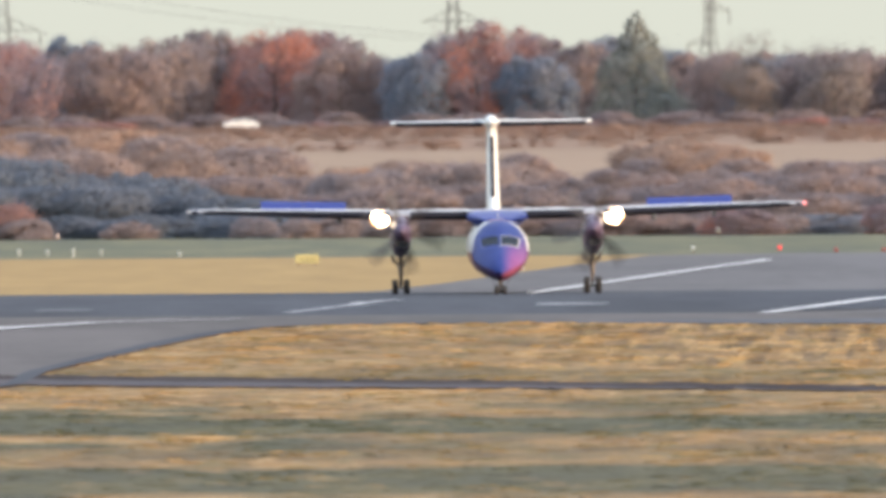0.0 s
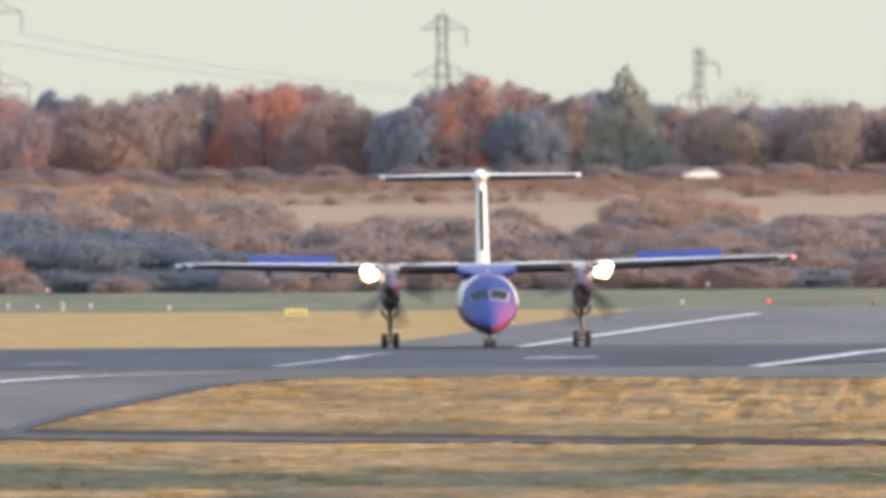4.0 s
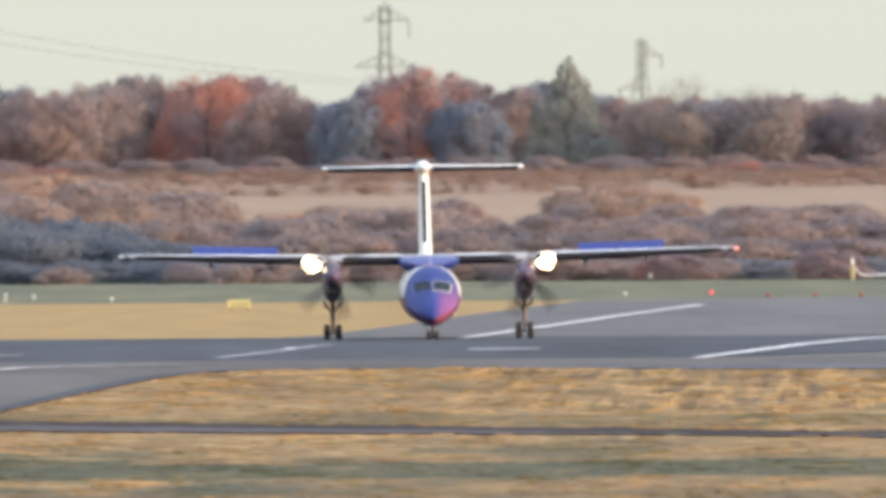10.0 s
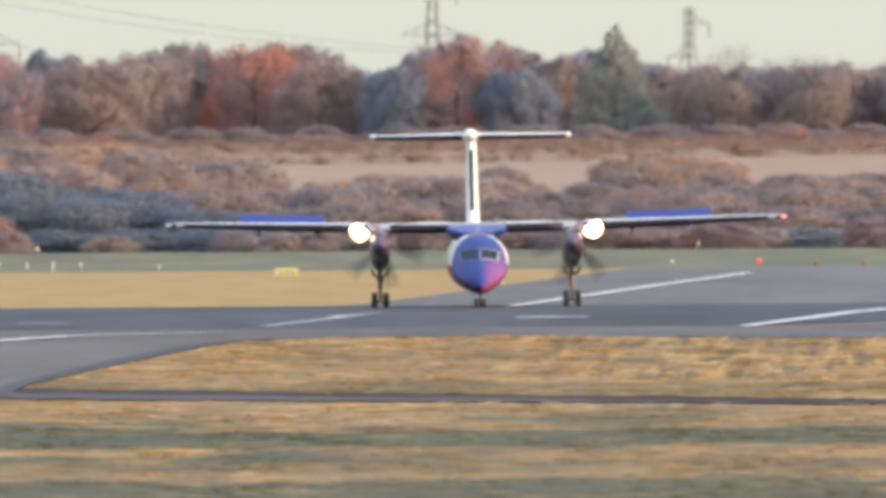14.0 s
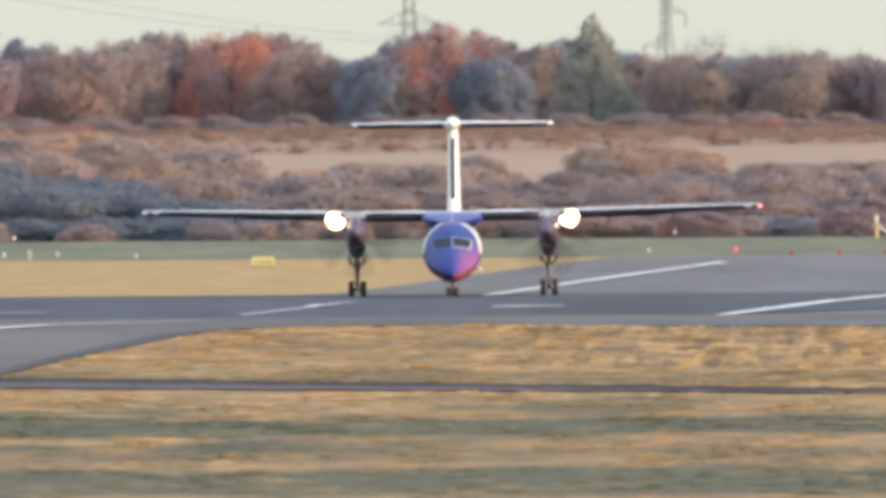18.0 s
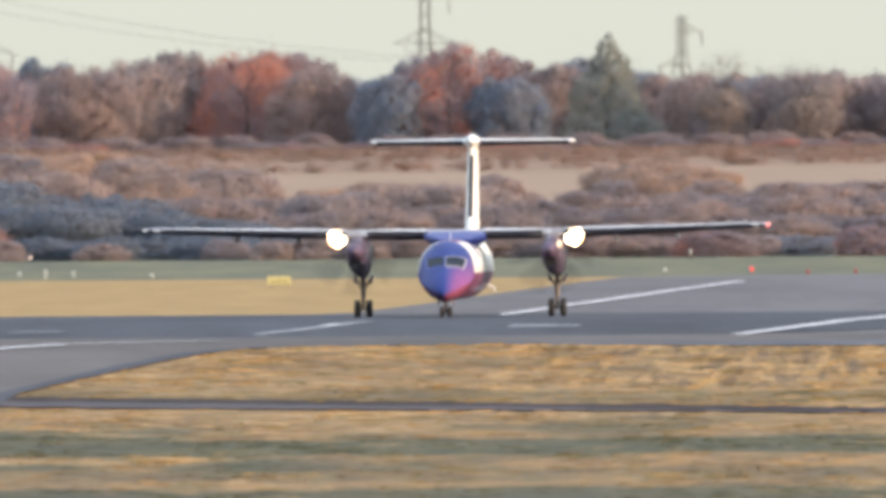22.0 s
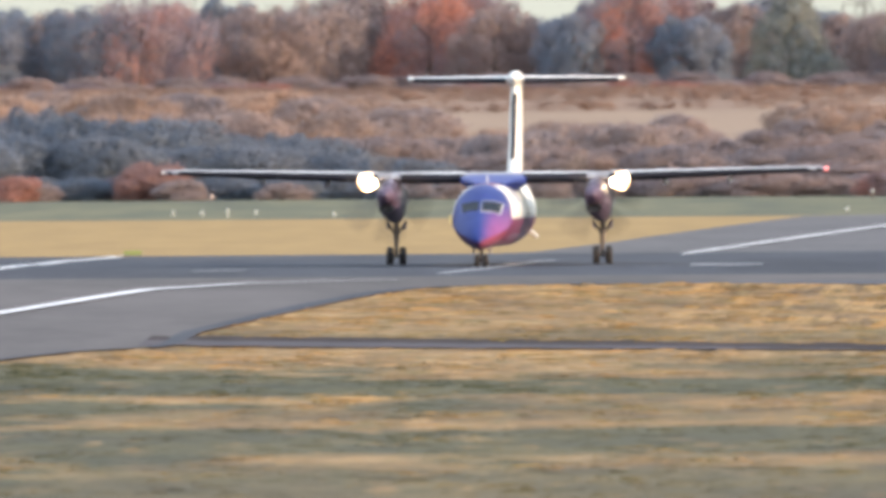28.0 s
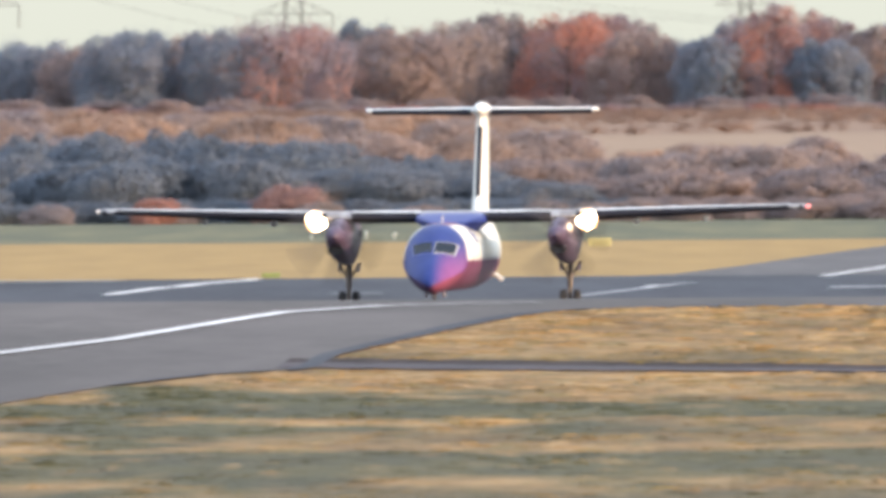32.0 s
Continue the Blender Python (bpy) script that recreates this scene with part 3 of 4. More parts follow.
def half_wing(plane, side):
    rings = [wing_ring(s[0] * side, *s[1:]) for s in WING_STATIONS]
    wing = smooth(part("wing", loft(rings), WING, plane, "pale grey high wing"))
    # black boots on the leading edge, sky glare painted white behind them
    def skin(name, x0, x1, u0, u1, material, off, label):
        bm = bmesh.new()
        n, rows = 14, []
        for i in range(13):
            x = x0 + (x1 - x0) * i / 12
            lead, z, chord, thick = wing_at(x)
            sec = []
            for j in range(n + 1):
                v0, v1 = (math.copysign(math.sqrt(abs(q)), q) for q in (u0, u1))
                v = v0 + (v1 - v0) * j / n
                u = v * abs(v)
                q = abs(u)
                w = thick * (1.48 * math.sqrt(q) - 0.63 * q - 1.76 * q * q + 1.42 * q ** 3 - 0.51 * q ** 4) * (1.1 if u > 0 else -0.85)
                sec.append((x * side, lead + q * chord - off * (1 - min(1, q * 12)), z + w + math.copysign(off, u)))
            rows.append([bm.verts.new(p) for p in sec])
        for a, b in zip(rows, rows[1:]):
            for j in range(n):
                bm.faces.new((a[j], a[j + 1], b[j + 1], b[j]))
        bmesh.ops.recalc_face_normals(bm, faces=bm.faces)
        bmesh.ops.solidify(bm, geom=bm.faces[:], thickness=0.006)
        smooth(part(name, bm, material, wing, label))
    for x0, x1 in ((1.25, 3.95), (4.95, 13.9)):
        # boots reach far back so their black gives the underside its shade
        skin("deicing_boot", x0, x1, -0.34, 0.085, BOOT, 0.008, "black rubber de-icing boot, also darkening the shaded underside")
        skin("glare_strip", x0, x1, 0.088, 0.36, EDGE, 0.008, "white strip painted as sky glare along the upper leading edge")
    # flaps drooped slightly behind the rear edge
    for x0, x1 in ((1.5, 3.7), (5.2, 10.6)):
        a, b = wing_at(x0), wing_at(x1)
        bm = loft([wing_ring(x0 * side, a[0] + a[2] * 0.97, a[1] - 0.10, 0.75, 0.14), wing_ring(x1 * side, b[0] + b[2] * 0.97, b[1] - 0.09, 0.6, 0.11)])
        smooth(part("flap", bm, WING, wing))
    for x in (7.2, 9.95):
        a = wing_at(x)
        bm = spin([(-0.2, 0.02), (0.1, 0.10), (0.9, 0.13), (1.7, 0.09), (2.2, 0.02)], 12, "Y")
        bmesh.ops.transform(bm, matrix=Matrix.Translation((x * side, a[0] + a[2] * 0.45, a[1] - 0.30)), verts=bm.verts)
        smooth(part("flap_fairing", bm, WHITE if side > 0 else WING, wing, "small flap track fairing under the wing"))
    # spoilers, hinged along their front edge
    for x0, x1 in ((6.9, 8.84), (8.86, 10.8)):
        a = wing_at((x0 + x1) / 2)
        ob = part("spoiler", box((x1 - x0, 0.62, 0.035), (0, 0.31, 0.0), 0.01), BLUE, plane, "blue hinged spoiler panel")
        MOVING["spoilers"].append((ob, ((x0 + x1) / 2 * side, a[0] + a[2] * 0.62, a[1] + a[3] * 0.34), side))
    # landing lamp in the leading edge beside the nacelle, and wing tip lights
    a = wing_at(5.4)
    lamp = spin([(-0.12, 0.02), (-0.10, 0.15), (0.0, 0.23), (0.12, 0.25), (0.3, 0.2)], 20, "Y")
    bmesh.ops.transform(lamp, matrix=Matrix.Translation((5.38 * side, a[0] - 0.05, a[1] - 0.17)), verts=lamp.verts)
    light = smooth(part("landing_light", lamp, LAMP, wing, "lit landing light, dazzling warm white"))
    # extra lenses added to give the lamp its uneven glare
    for dx, dz, r in ((0.16 * side, 0.13, 0.20), (-0.2 * side, -0.06, 0.22), (0.05, -0.2, 0.17)):
        bulb = spin([(-0.10, 0.02), (-0.06, r * 0.7), (0.03, r), (0.2, r * 0.6)], 16, "Y")
        bmesh.ops.transform(bulb, matrix=Matrix.Translation((5.38 * side + dx, a[0] - 0.02, a[1] - 0.17 + dz)), verts=bulb.verts)
        smooth(part("lamp_lens", bulb, LAMP, light))
    # ring that glows by itself, added for the lamp's amber halo
    shell = spin([(0.06, 0.28), (0.04, 0.38), (0.10, 0.41), (0.25, 0.36), (0.26, 0.2)], 20, "Y")
    bmesh.ops.transform(shell, matrix=Matrix.Translation((5.38 * side, a[0], a[1] - 0.17)), verts=shell.verts)
    smooth(part("reflector", shell, HALO, light, "glowing amber ring added as the halo of the landing lamp"))
    tip = spin([(-0.18, 0.02), (-0.1, 0.07), (0.15, 0.075), (0.4, 0.03)], 12, "Y")
    bmesh.ops.transform(tip, matrix=Matrix.Translation((14.1 * side, -3.55, 4.07)), verts=tip.verts)
    smooth(part("tip_light", tip, RED_TIP if side > 0 else WHITE, wing, "red wing tip light" if side > 0 else "clear wing tip light"))


# emission for the halo ring round each landing lamp
HALO = glow("lamp_halo", (1.0, 0.60, 0.32), 1.3)
RED_TIP = glow("tip_red", (1.0, 0.22, 0.20), 1.2)


def airliner():
    plane = tagged(new("airliner"), "blue and white twin turboprop airliner, landing lights on, on the runway", "aircraft")
    rings = []
    ys = sorted({r[0] for r in fus_rings()} | {-16.38, -16.1, -15.6, -14.95, -14.25, -13.5, -12.85, -12.0, -8, -4, 0, 3.3, 5.7, 8.2, 10.7, 13.2})
    for y in ys:
        rings.append([fus_point(y, math.tau * i / 40) for i in range(40)])
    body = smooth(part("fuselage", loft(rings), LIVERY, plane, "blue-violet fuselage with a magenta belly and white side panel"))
    # cockpit panes, with surrounds painted pale to sunward and blue in shade
    for s in (-1, 1):
        surround = smooth(part("window_frame", patch(-14.42, -13.50, s * 1.5, s * 52, 0.010, 8, 0.58), WING if s > 0 else BLUE, body, "cockpit window surround, painted pale as the sunlit one" if s > 0 else "cockpit window surround, painted blue as the shaded one"))
        smooth(part("pane", patch(-14.36, -13.58, s * 3, s * 47, 0.020, 6, 0.50), PANE, surround, "dark windscreen pane"))
        smooth(part("painted_mark", patch(-7.7, -6.8, s * 40, s * 66, 0.008, 3, 0.4), BLUE, body, "dark blue painted shape on the white side"))
        smooth(part("cabin_door", patch(-11.2, -10.35, s * 52, s * 112, 0.012, 4), LIVERY, body, "passenger door flush with the fuselage"))
    # belly fairing, centre fairing over the wing, one small white aft panel, aerials
    rings = []
    for y, w, top in ((-6.4, 0.7, 3.55), (-5.6, 1.18, 3.78), (-4.6, 1.40, 3.92), (-2.5, 1.42, 3.95), (-0.8, 1.25, 3.88), (1.2, 0.8, 3.70), (2.6, 0.25, 3.55)):
        ring = []
        for a in (math.tau * i / 36 for i in range(36)):
            c, q = math.cos(a), math.sin(a)
            # widest just under the wing, drawn in towards the roof of the cabin
            ring.append((w * math.copysign(abs(q) ** 0.4, q) * (1 - 0.42 * max(0, -c) ** 0.75), y, 3.56 + (top - 3.56) * max(0, c) ** 0.4 - 0.62 * max(0, -c)))
        rings.append(ring)
    smooth(part("wing_fairing", loft(rings), BLUE, plane, "blue fairing where the wing crosses the fuselage"))
    for s in (1,):
        part("aft_panel", box((0.12, 1.1, 0.42), (s * 1.16, 5.6, 1.32), 0.03, pose(0, 0, 0, 0, -s * 50, 0)), WHITE, plane, "small white panel under the rear fuselage")
    part("aerial", box((0.03, 0.35, 0.32), (0, -9.2, 3.7), 0.008), WHITE, body)
    part("aerial", box((0.03, 0.3, 0.25), (0, -8.0, 0.75), 0.008), WHITE, body)
    for s in (-1, 1):
        half_wing(plane, s)
        nacelle(plane, s)
    # fin, dorsal root, boot, bullet and tailplane
    fin = smooth(part("fin", loft([upright_ring(3.3, 8.6, 6.2, 0.74), upright_ring(3.95, 9.7, 5.1, 0.68), upright_ring(4.6, 10.5, 4.6, 0.62), upright_ring(7.9, 12.6, 3.1, 0.50)]), WHITE, plane, "tall white tail fin"))
    part("deicing_boot", loft([upright_ring(4.5, 10.41, 0.30, 0.20), upright_ring(7.3, 12.19, 0.30, 0.20)]), BOOT, fin, "black rubber boot down the fin's leading edge")
    part("rudder", loft([upright_ring(4.6, 15.05, 0.9, 0.12), upright_ring(7.8, 15.6, 0.7, 0.10)]), BLUE, fin)
    bullet = smooth(part("bullet", spin([(11.6, 0.03), (11.9, 0.18), (12.5, 0.30), (13.4, 0.33), (15.2, 0.26), (16.4, 0.06)], 20, "Y"), WHITE, fin, "rounded white fairing on top of the fin"))
    bullet.location = (0, 0, 7.96)
    for s in (-1, 1):
        tail = smooth(part("tailplane", loft([wing_ring(s * 0.2, 12.7, 7.95, 2.1, 0.26), wing_ring(s * 4.45, 13.3, 7.95, 1.25, 0.16), wing_ring(s * 4.63, 13.6, 7.95, 0.8, 0.06)]), WHITE, plane, "white tailplane"))
        # set low and thick, so the boot's black also shades the tailplane's underside
        part("deicing_boot", loft([wing_ring(s * 0.4, 12.64, 7.87, 0.9, 0.28), wing_ring(s * 4.4, 13.23, 7.89, 0.6, 0.20)]), BOOT, tail, "black rubber de-icing boot, also darkening the shaded underside")
        part("tip_cap", loft([wing_ring(s * 4.48, 13.2, 7.95, 1.35, 0.22), wing_ring(s * 4.66, 13.4, 7.95, 1.0, 0.16)]), WHITE, tail)
    # nose leg
    leg = new("nose_gear")
    leg.parent = plane
    part("strut", tube((0, -13.85, 1.05), (0, -13.94, 0.30), 0.075, 0.07, 12), STEEL, leg)
    part("drag_brace", tube((0, -12.9, 1.0), (0, -13.9, 0.55), 0.04, 0.04, 8), STEEL, leg)
    part("axle", tube((-0.22, -13.94, 0.29), (0.22, -13.94, 0.29), 0.045, 0.045, 8), STEEL, leg)
    part("taxi_lamp", spin([(0, 0.02), (0.02, 0.08), (0.12, 0.06)], 12, "Y"), STEEL, leg).location = (0, -14.06, 0.72)
    for s in (-1, 1):
        part("nose_gear_door", box((0.03, 1.1, 0.36), (s * 0.34, -13.6, 0.82), 0.01), NACELLE, leg)
        MOVING["wheels"].append((wheel("wheel", plane, (s * 0.19, -13.94, 0.29), 0.29, 0.18), 0.29))
    return plane


# ---- trees and bushes ----
def leaves(rng, clumps, per, size, heart, flat=0.0):
    """Four-cornered leaves scattered round clump centres (x, y, z, radius), most of them facing out from the heart of the crown."""
    n = len(clumps) * per
    c = np.repeat(np.array(clumps), per, axis=0)
    d = rng.normal(size=(n, 3))
    d /= np.linalg.norm(d, axis=1)[:, None]
    p = c[:, :3] + d * (c[:, 3:4] * np.abs(rng.normal(0, 0.75, (n, 1))).clip(0, 1.25))
    out = p - np.array(heart)
    out = out / np.linalg.norm(out, axis=1)[:, None] + 0.15 * d + rng.normal(size=(n, 3)) * 0.32
    out /= np.linalg.norm(out, axis=1)[:, None]
    a = np.cross(out, rng.normal(size=(n, 3)))
    a /= np.linalg.norm(a, axis=1)[:, None]
    b = np.cross(a, out)
    b /= np.linalg.norm(b, axis=1)[:, None]
    s = size * rng.uniform(0.6, 1.3, (n, 1))
    a, b = a * s, b * s * (0.75 - flat)
    v = np.stack([p - a, p - b * 0.9, p + a, p + b], 1).reshape(-1, 3)
    v[:, 2] = np.maximum(v[:, 2], 0.05)
    f = np.arange(n * 4).reshape(-1, 4)
    return v.tolist(), f.tolist()


def foliage(rng, lobes, n, size, loose=0.16):
    """Leaves over the outside of overlapping lobes (x, y, z, radius): a closed mass with a ragged skin and a few stray sprays."""
    lobes = np.array(lobes)
    k = 3 * n
    pick = rng.choice(len(lobes), k, p=lobes[:, 3] ** 2 / (lobes[:, 3] ** 2).sum())
    d = rng.normal(size=(k, 3))
    d /= np.linalg.norm(d, axis=1)[:, None]
    p = lobes[pick, :3] + d * lobes[pick, 3:4]
    ok = p[:, 2] > 0.0
    for i, (x, y, z, r) in enumerate(lobes):
        ok &= (pick == i) | (((p - (x, y, z)) ** 2).sum(1) > (0.9 * r) ** 2)
    p, d, pick = p[ok][:n], d[ok][:n], pick[ok][:n]
    m = len(p)
    # uneven growth: the skin swells and sinks in broad folds
    swell = np.zeros((m, 1))
    for i in range(6):
        way = rng.normal(size=3) * rng.uniform(0.5, 1.6)
        swell += np.sin(p @ way + rng.uniform(0, math.tau))[:, None] / 6
    stray = rng.random((m, 1)) < 0.14
    p = p + d * lobes[pick, 3:4] * (0.5 * swell + rng.normal(0, loose, (m, 1)) + stray * rng.exponential(0.22, (m, 1)).clip(0, 0.8))
    out = d + rng.normal(size=(m, 3)) * 0.28
    out /= np.linalg.norm(out, axis=1)[:, None]
    a = np.cross(out, rng.normal(size=(m, 3)))
    a /= np.linalg.norm(a, axis=1)[:, None]
    b = np.cross(a, out)
    s = size * rng.uniform(0.6, 1.4, (m, 1)) * np.where(stray, 0.7, 1.0)
    a, b = a * s, b * s * 0.75
    v = np.stack([p - a, p - b * 0.9, p + a, p + b], 1).reshape(-1, 3)
    v[:, 2] = np.maximum(v[:, 2], 0.02)
    return v.tolist(), np.arange(m * 4).reshape(-1, 4).tolist()


def woody(name, rng, tall, wide, kind, base=0.18, shape="round"):
    """A tree or bush: trunk with limbs, and a crown of lobes of leaves round a closed heart."""
    bush = tall < 6.5
    thing = new(name)
    bm = bmesh.new()
    r = tall * (0.018 if bush else 0.010 if kind == "bare" else 0.022)
    tube((0, 0, -0.3), (0, 0, tall * 0.45), r * 1.5, r * 0.8, 7, bm)
    tube((0, 0, tall * 0.44), (rng.uniform(-0.3, 0.3), 0, tall * 0.9), r * 0.8, r * 0.2, 6, bm)
    tips = []
    for i in range(9 if bush else 26 if kind == "bare" else 13):
        a, h = rng.uniform(0, math.tau), rng.uniform(0.12 if bush else 0.25, 0.8) * tall
        top = min(tall * 0.93, h + rng.uniform(0.10, 0.3) * tall)
        slim = 1 if shape != "spire" else 1.0 - top / tall
        reach = wide * 0.5 * rng.uniform(0.45, 0.95) * slim
        end = (reach * math.cos(a), reach * math.sin(a) * 0.8, top)
        tube((0, 0, h * 0.8), end, r * 0.45, r * 0.1, 5, bm)
        tips.append((*end, wide * rng.uniform(0.09, 0.15) * (0.25 + 0.75 * slim)))
    part("trunk", bm, BARK, thing)
    if kind == "bare":
        for i in range(52):
            h, a = rng.uniform(0.3, 0.97), rng.uniform(0, math.tau)
            q = 0.5 * math.sqrt(max(0.05, 1 - ((h - 0.52) / 0.55) ** 2)) * wide * math.sqrt(rng.uniform(0.1, 1))
            tips.append((q * math.cos(a), q * math.sin(a), h * tall, wide * rng.uniform(0.08, 0.16)))
        v, f = leaves(rng, tips, 90, 0.12, (0, 0, tall * 0.4), 0.6)
        lobes = [(rng.uniform(-0.2, 0.2) * wide, rng.uniform(-0.2, 0.2) * wide, h * tall, wide * rng.uniform(0.2, 0.27)) for h in np.linspace(0.08, 0.5, 9)]
        v2, f2 = foliage(rng, lobes, 5000, 0.17, 0.1)
        raw("crown", v + v2, f + [[i + len(v) for i in q] for q in f2], FOLIAGE[kind], thing)
        return thing
    # the heart of the crown, then the lobes that bulge from it
    lobes = []
    if shape == "spire":
        for h in np.linspace(0.05, 0.97, 15):
            span = 0.5 * (1.0 - h) ** 0.8 * wide
            lobes.append((0, 0, h * tall, 0.1 + span * 0.72))
            for i in range(5):
                a, q = rng.uniform(0, math.tau), span * rng.uniform(0.55, 0.9)
                lobes.append((q * math.cos(a), q * math.sin(a), (h + rng.uniform(-0.03, 0.03)) * tall, 0.12 + span * rng.uniform(0.25, 0.42)))
    else:
        flat = min(1.0, tall / wide)
        lean = rng.uniform(-0.22, 0.22) * wide

        def span_at(h):
            return 0.5 * wide * math.sqrt(max(0.04, 1 - (max(0.0, h - 0.42) / 0.6) ** 2))
        for h in np.linspace(base, 0.62, 6):
            for i in range(3):
                a, span = rng.uniform(0, math.tau), span_at(h)
                lobes.append((span * 0.42 * math.cos(a) + lean * h, span * 0.42 * math.sin(a), h * tall, span * rng.uniform(0.42, 0.6) * min(1, 0.35 + 0.65 * flat)))
        for i in range(26 if bush else 40):
            h, a = rng.uniform(base, 0.96), rng.uniform(0, math.tau)
            rad = wide * rng.uniform(0.09, 0.19) * (0.65 if h > 0.72 else 1.0)
            q = max(0.0, span_at(h) - rad * 0.5) * rng.uniform(0.55, 1.08)
            lobes.append((q * math.cos(a) + lean * h, q * math.sin(a) * 0.9, min(h * tall, tall - rad * rng.uniform(0.7, 1.6)), rad))
    v, f = foliage(rng, lobes, 13000 if bush else 19000, 0.115 if bush else 0.18)
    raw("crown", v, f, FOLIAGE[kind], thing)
    return thing


# x, y, height, width, leaf colour, shape, by stretches of the belt
TREES_WEST = ((-94.2, 4015, 6.1, 14.8, "olive", "round"), (-89.0, 4015, 7.0, 13.7, "dark", "round"), (-83.8, 4001, 9.0, 12.5, "dark", "round"),
              (-78.8, 3989, 8.1, 13.6, "mauve", "round"), (-73.7, 3978, 9.8, 12.4, "dark", "round"), (-70.2, 3994, 10.2, 11.4, "dark", "round"),
              (-65.4, 3995, 9.4, 13.6, "brown", "round"), (-60.7, 3977, 9.9, 12.4, "dark", "round"), (-55.2, 3977, 11.0, 19.3, "rust", "round"),
              (-50.3, 4025, 10.5, 13.7, "rust", "round"), (-44.9, 4008, 11.3, 9.2, "dark", "round"), (-40.2, 3987, 10.1, 12.4, "mauve", "round"),
              (-35.5, 3997, 11.3, 12.5, "brown", "round"), (-30.5, 4024, 10.7, 10.3, "dark", "round"), (-26.3, 4010, 12.3, 10.0, "mauve", "round"),
              (-20.4, 4000, 12.4, 13.3, "rust", "round"), (-16.3, 4012, 11.8, 12.2, "rust", "round"))
TREES_MIDDLE = ((-12.4, 3988, 10.2, 12.1, "mauve", "round"), (-6.5, 4009, 8.2, 9.2, "dark", "round"), (-3.0, 3978, 9.2, 9.0, "dark", "round"),
                (0.1, 4003, 11.1, 9.0, "dark", "round"), (4.3, 3980, 12.4, 12.1, "rust", "round"), (8.6, 4030, 12.0, 10.2, "rust", "round"),
                (12.6, 4022, 11.2, 9.3, "rust", "round"), (12.0, 3976, 8.6, 10.4, "dark", "round"), (17.0, 4009, 10.1, 10.2, "mauve", "round"),
                (20.9, 4019, 11.0, 9.2, "dark", "round"), (23.6, 3986, 13.7, 12.2, "olive", "spire"), (28.2, 4020, 9.2, 10.3, "dark", "round"),
                (32.3, 4019, 8.4, 11.4, "mauve", "round"), (37.5, 3976, 11.6, 8.8, "bare", "round"), (43.0, 4010, 10.1, 9.8, "bare", "round"),
                (47.7, 3975, 10.0, 10.7, "bare", "round"), (34.9, 4000, 8.8, 12.5, "mauve", "round"))
TREES_EAST = ((40.4, 3997, 8.5, 12.5, "dark", "round"), (45.1, 3985, 8.7, 12.4, "mauve", "round"), (50.7, 3991, 9.0, 12.5, "mauve", "round"),
              (55.2, 4015, 8.5, 13.7, "mauve", "round"), (58.9, 3991, 8.7, 13.6, "mauve", "round"), (64.3, 3982, 8.3, 13.6, "mauve", "round"),
              (-98.4, 4056, 5.2, 9.9, "brown", "round"), (-91.2, 4045, 6.8, 10.4, "rust", "round"), (-87.0, 4050, 6.6, 11.5, "mauve", "round"),
              (-79.1, 4038, 8.0, 10.1, "brown", "round"), (-74.9, 4064, 8.3, 10.6, "mauve", "round"), (-67.6, 4042, 8.7, 10.8, "rust", "round"),
              (-62.7, 4056, 9.0, 10.8, "rust", "round"), (-55.8, 4038, 9.3, 10.8, "brown", "round"), (-49.7, 4046, 9.5, 10.2, "mauve", "round"),
              (-45.1, 4059, 9.5, 10.9, "brown", "round"), (-37.5, 4053, 9.3, 10.9, "dark", "round"))
TREES_BEHIND = ((-33.8, 4059, 9.5, 10.9, "rust", "round"), (-27.2, 4060, 10.2, 10.4, "dark", "round"), (-21.5, 4064, 10.4, 10.2, "dark", "round"),
                (-15.1, 4035, 9.5, 11.5, "dark", "round"), (-9.5, 4063, 8.0, 11.6, "dark", "round"), (-2.2, 4041, 8.2, 10.2, "mauve", "round"),
                (3.9, 4037, 10.3, 11.3, "brown", "round"), (8.9, 4039, 10.0, 10.4, "rust", "round"), (13.7, 4052, 9.4, 11.3, "dark", "round"),
                (20.5, 4043, 8.8, 9.3, "dark", "round"), (26.1, 4041, 7.8, 11.5, "mauve", "round"), (32.6, 4062, 7.2, 9.3, "bare", "round"),
                (38.2, 4061, 6.9, 9.6, "bare", "round"), (44.7, 4047, 6.8, 10.4, "mauve", "round"), (51.0, 4056, 6.8, 9.3, "mauve", "round"),
                (55.2, 4036, 6.8, 9.7, "mauve", "round"), (61.3, 4036, 6.9, 10.7, "mauve", "round"))
# bushes in the open field and against the hedges: x, y, height, width, leaf colour
FIELD_BUSHES = ((-6.2, 2600, 2.5, 4.6, "gold"), (-3.8, 2610, 2.8, 5.0, "gold"), (-1.2, 2600, 2.9, 5.2, "gold"), (1.4, 2615, 2.8, 5.0, "gold"), (3.2, 2590, 2.4, 4.4, "gold"),
                (6.4, 2600, 3.4, 4.6, "mauve"), (8.4, 2600, 2.2, 3.6, "mauve"), (28.6, 2600, 2.7, 5.6, "mauve"), (31.4, 2605, 2.6, 5.0, "mauve"), (17.4, 2790, 2.0, 4.6, "brown"),
                (19.8, 2800, 2.8, 5.6, "gold"), (22.6, 2790, 2.7, 5.4, "gold"), (25.2, 2780, 2.0, 5.0, "brown"), (13.6, 2640, 1.9, 4.6, "mauve"), (17.2, 2560, 1.9, 5.2, "mauve"),
                (21.0, 2560, 2.1, 5.6, "brown"), (25.0, 2560, 2.0, 5.6, "mauve"), (-9.4, 2560, 2.0, 4.8, "mauve"), (-12.6, 2560, 1.8, 4.8, "mauve"))
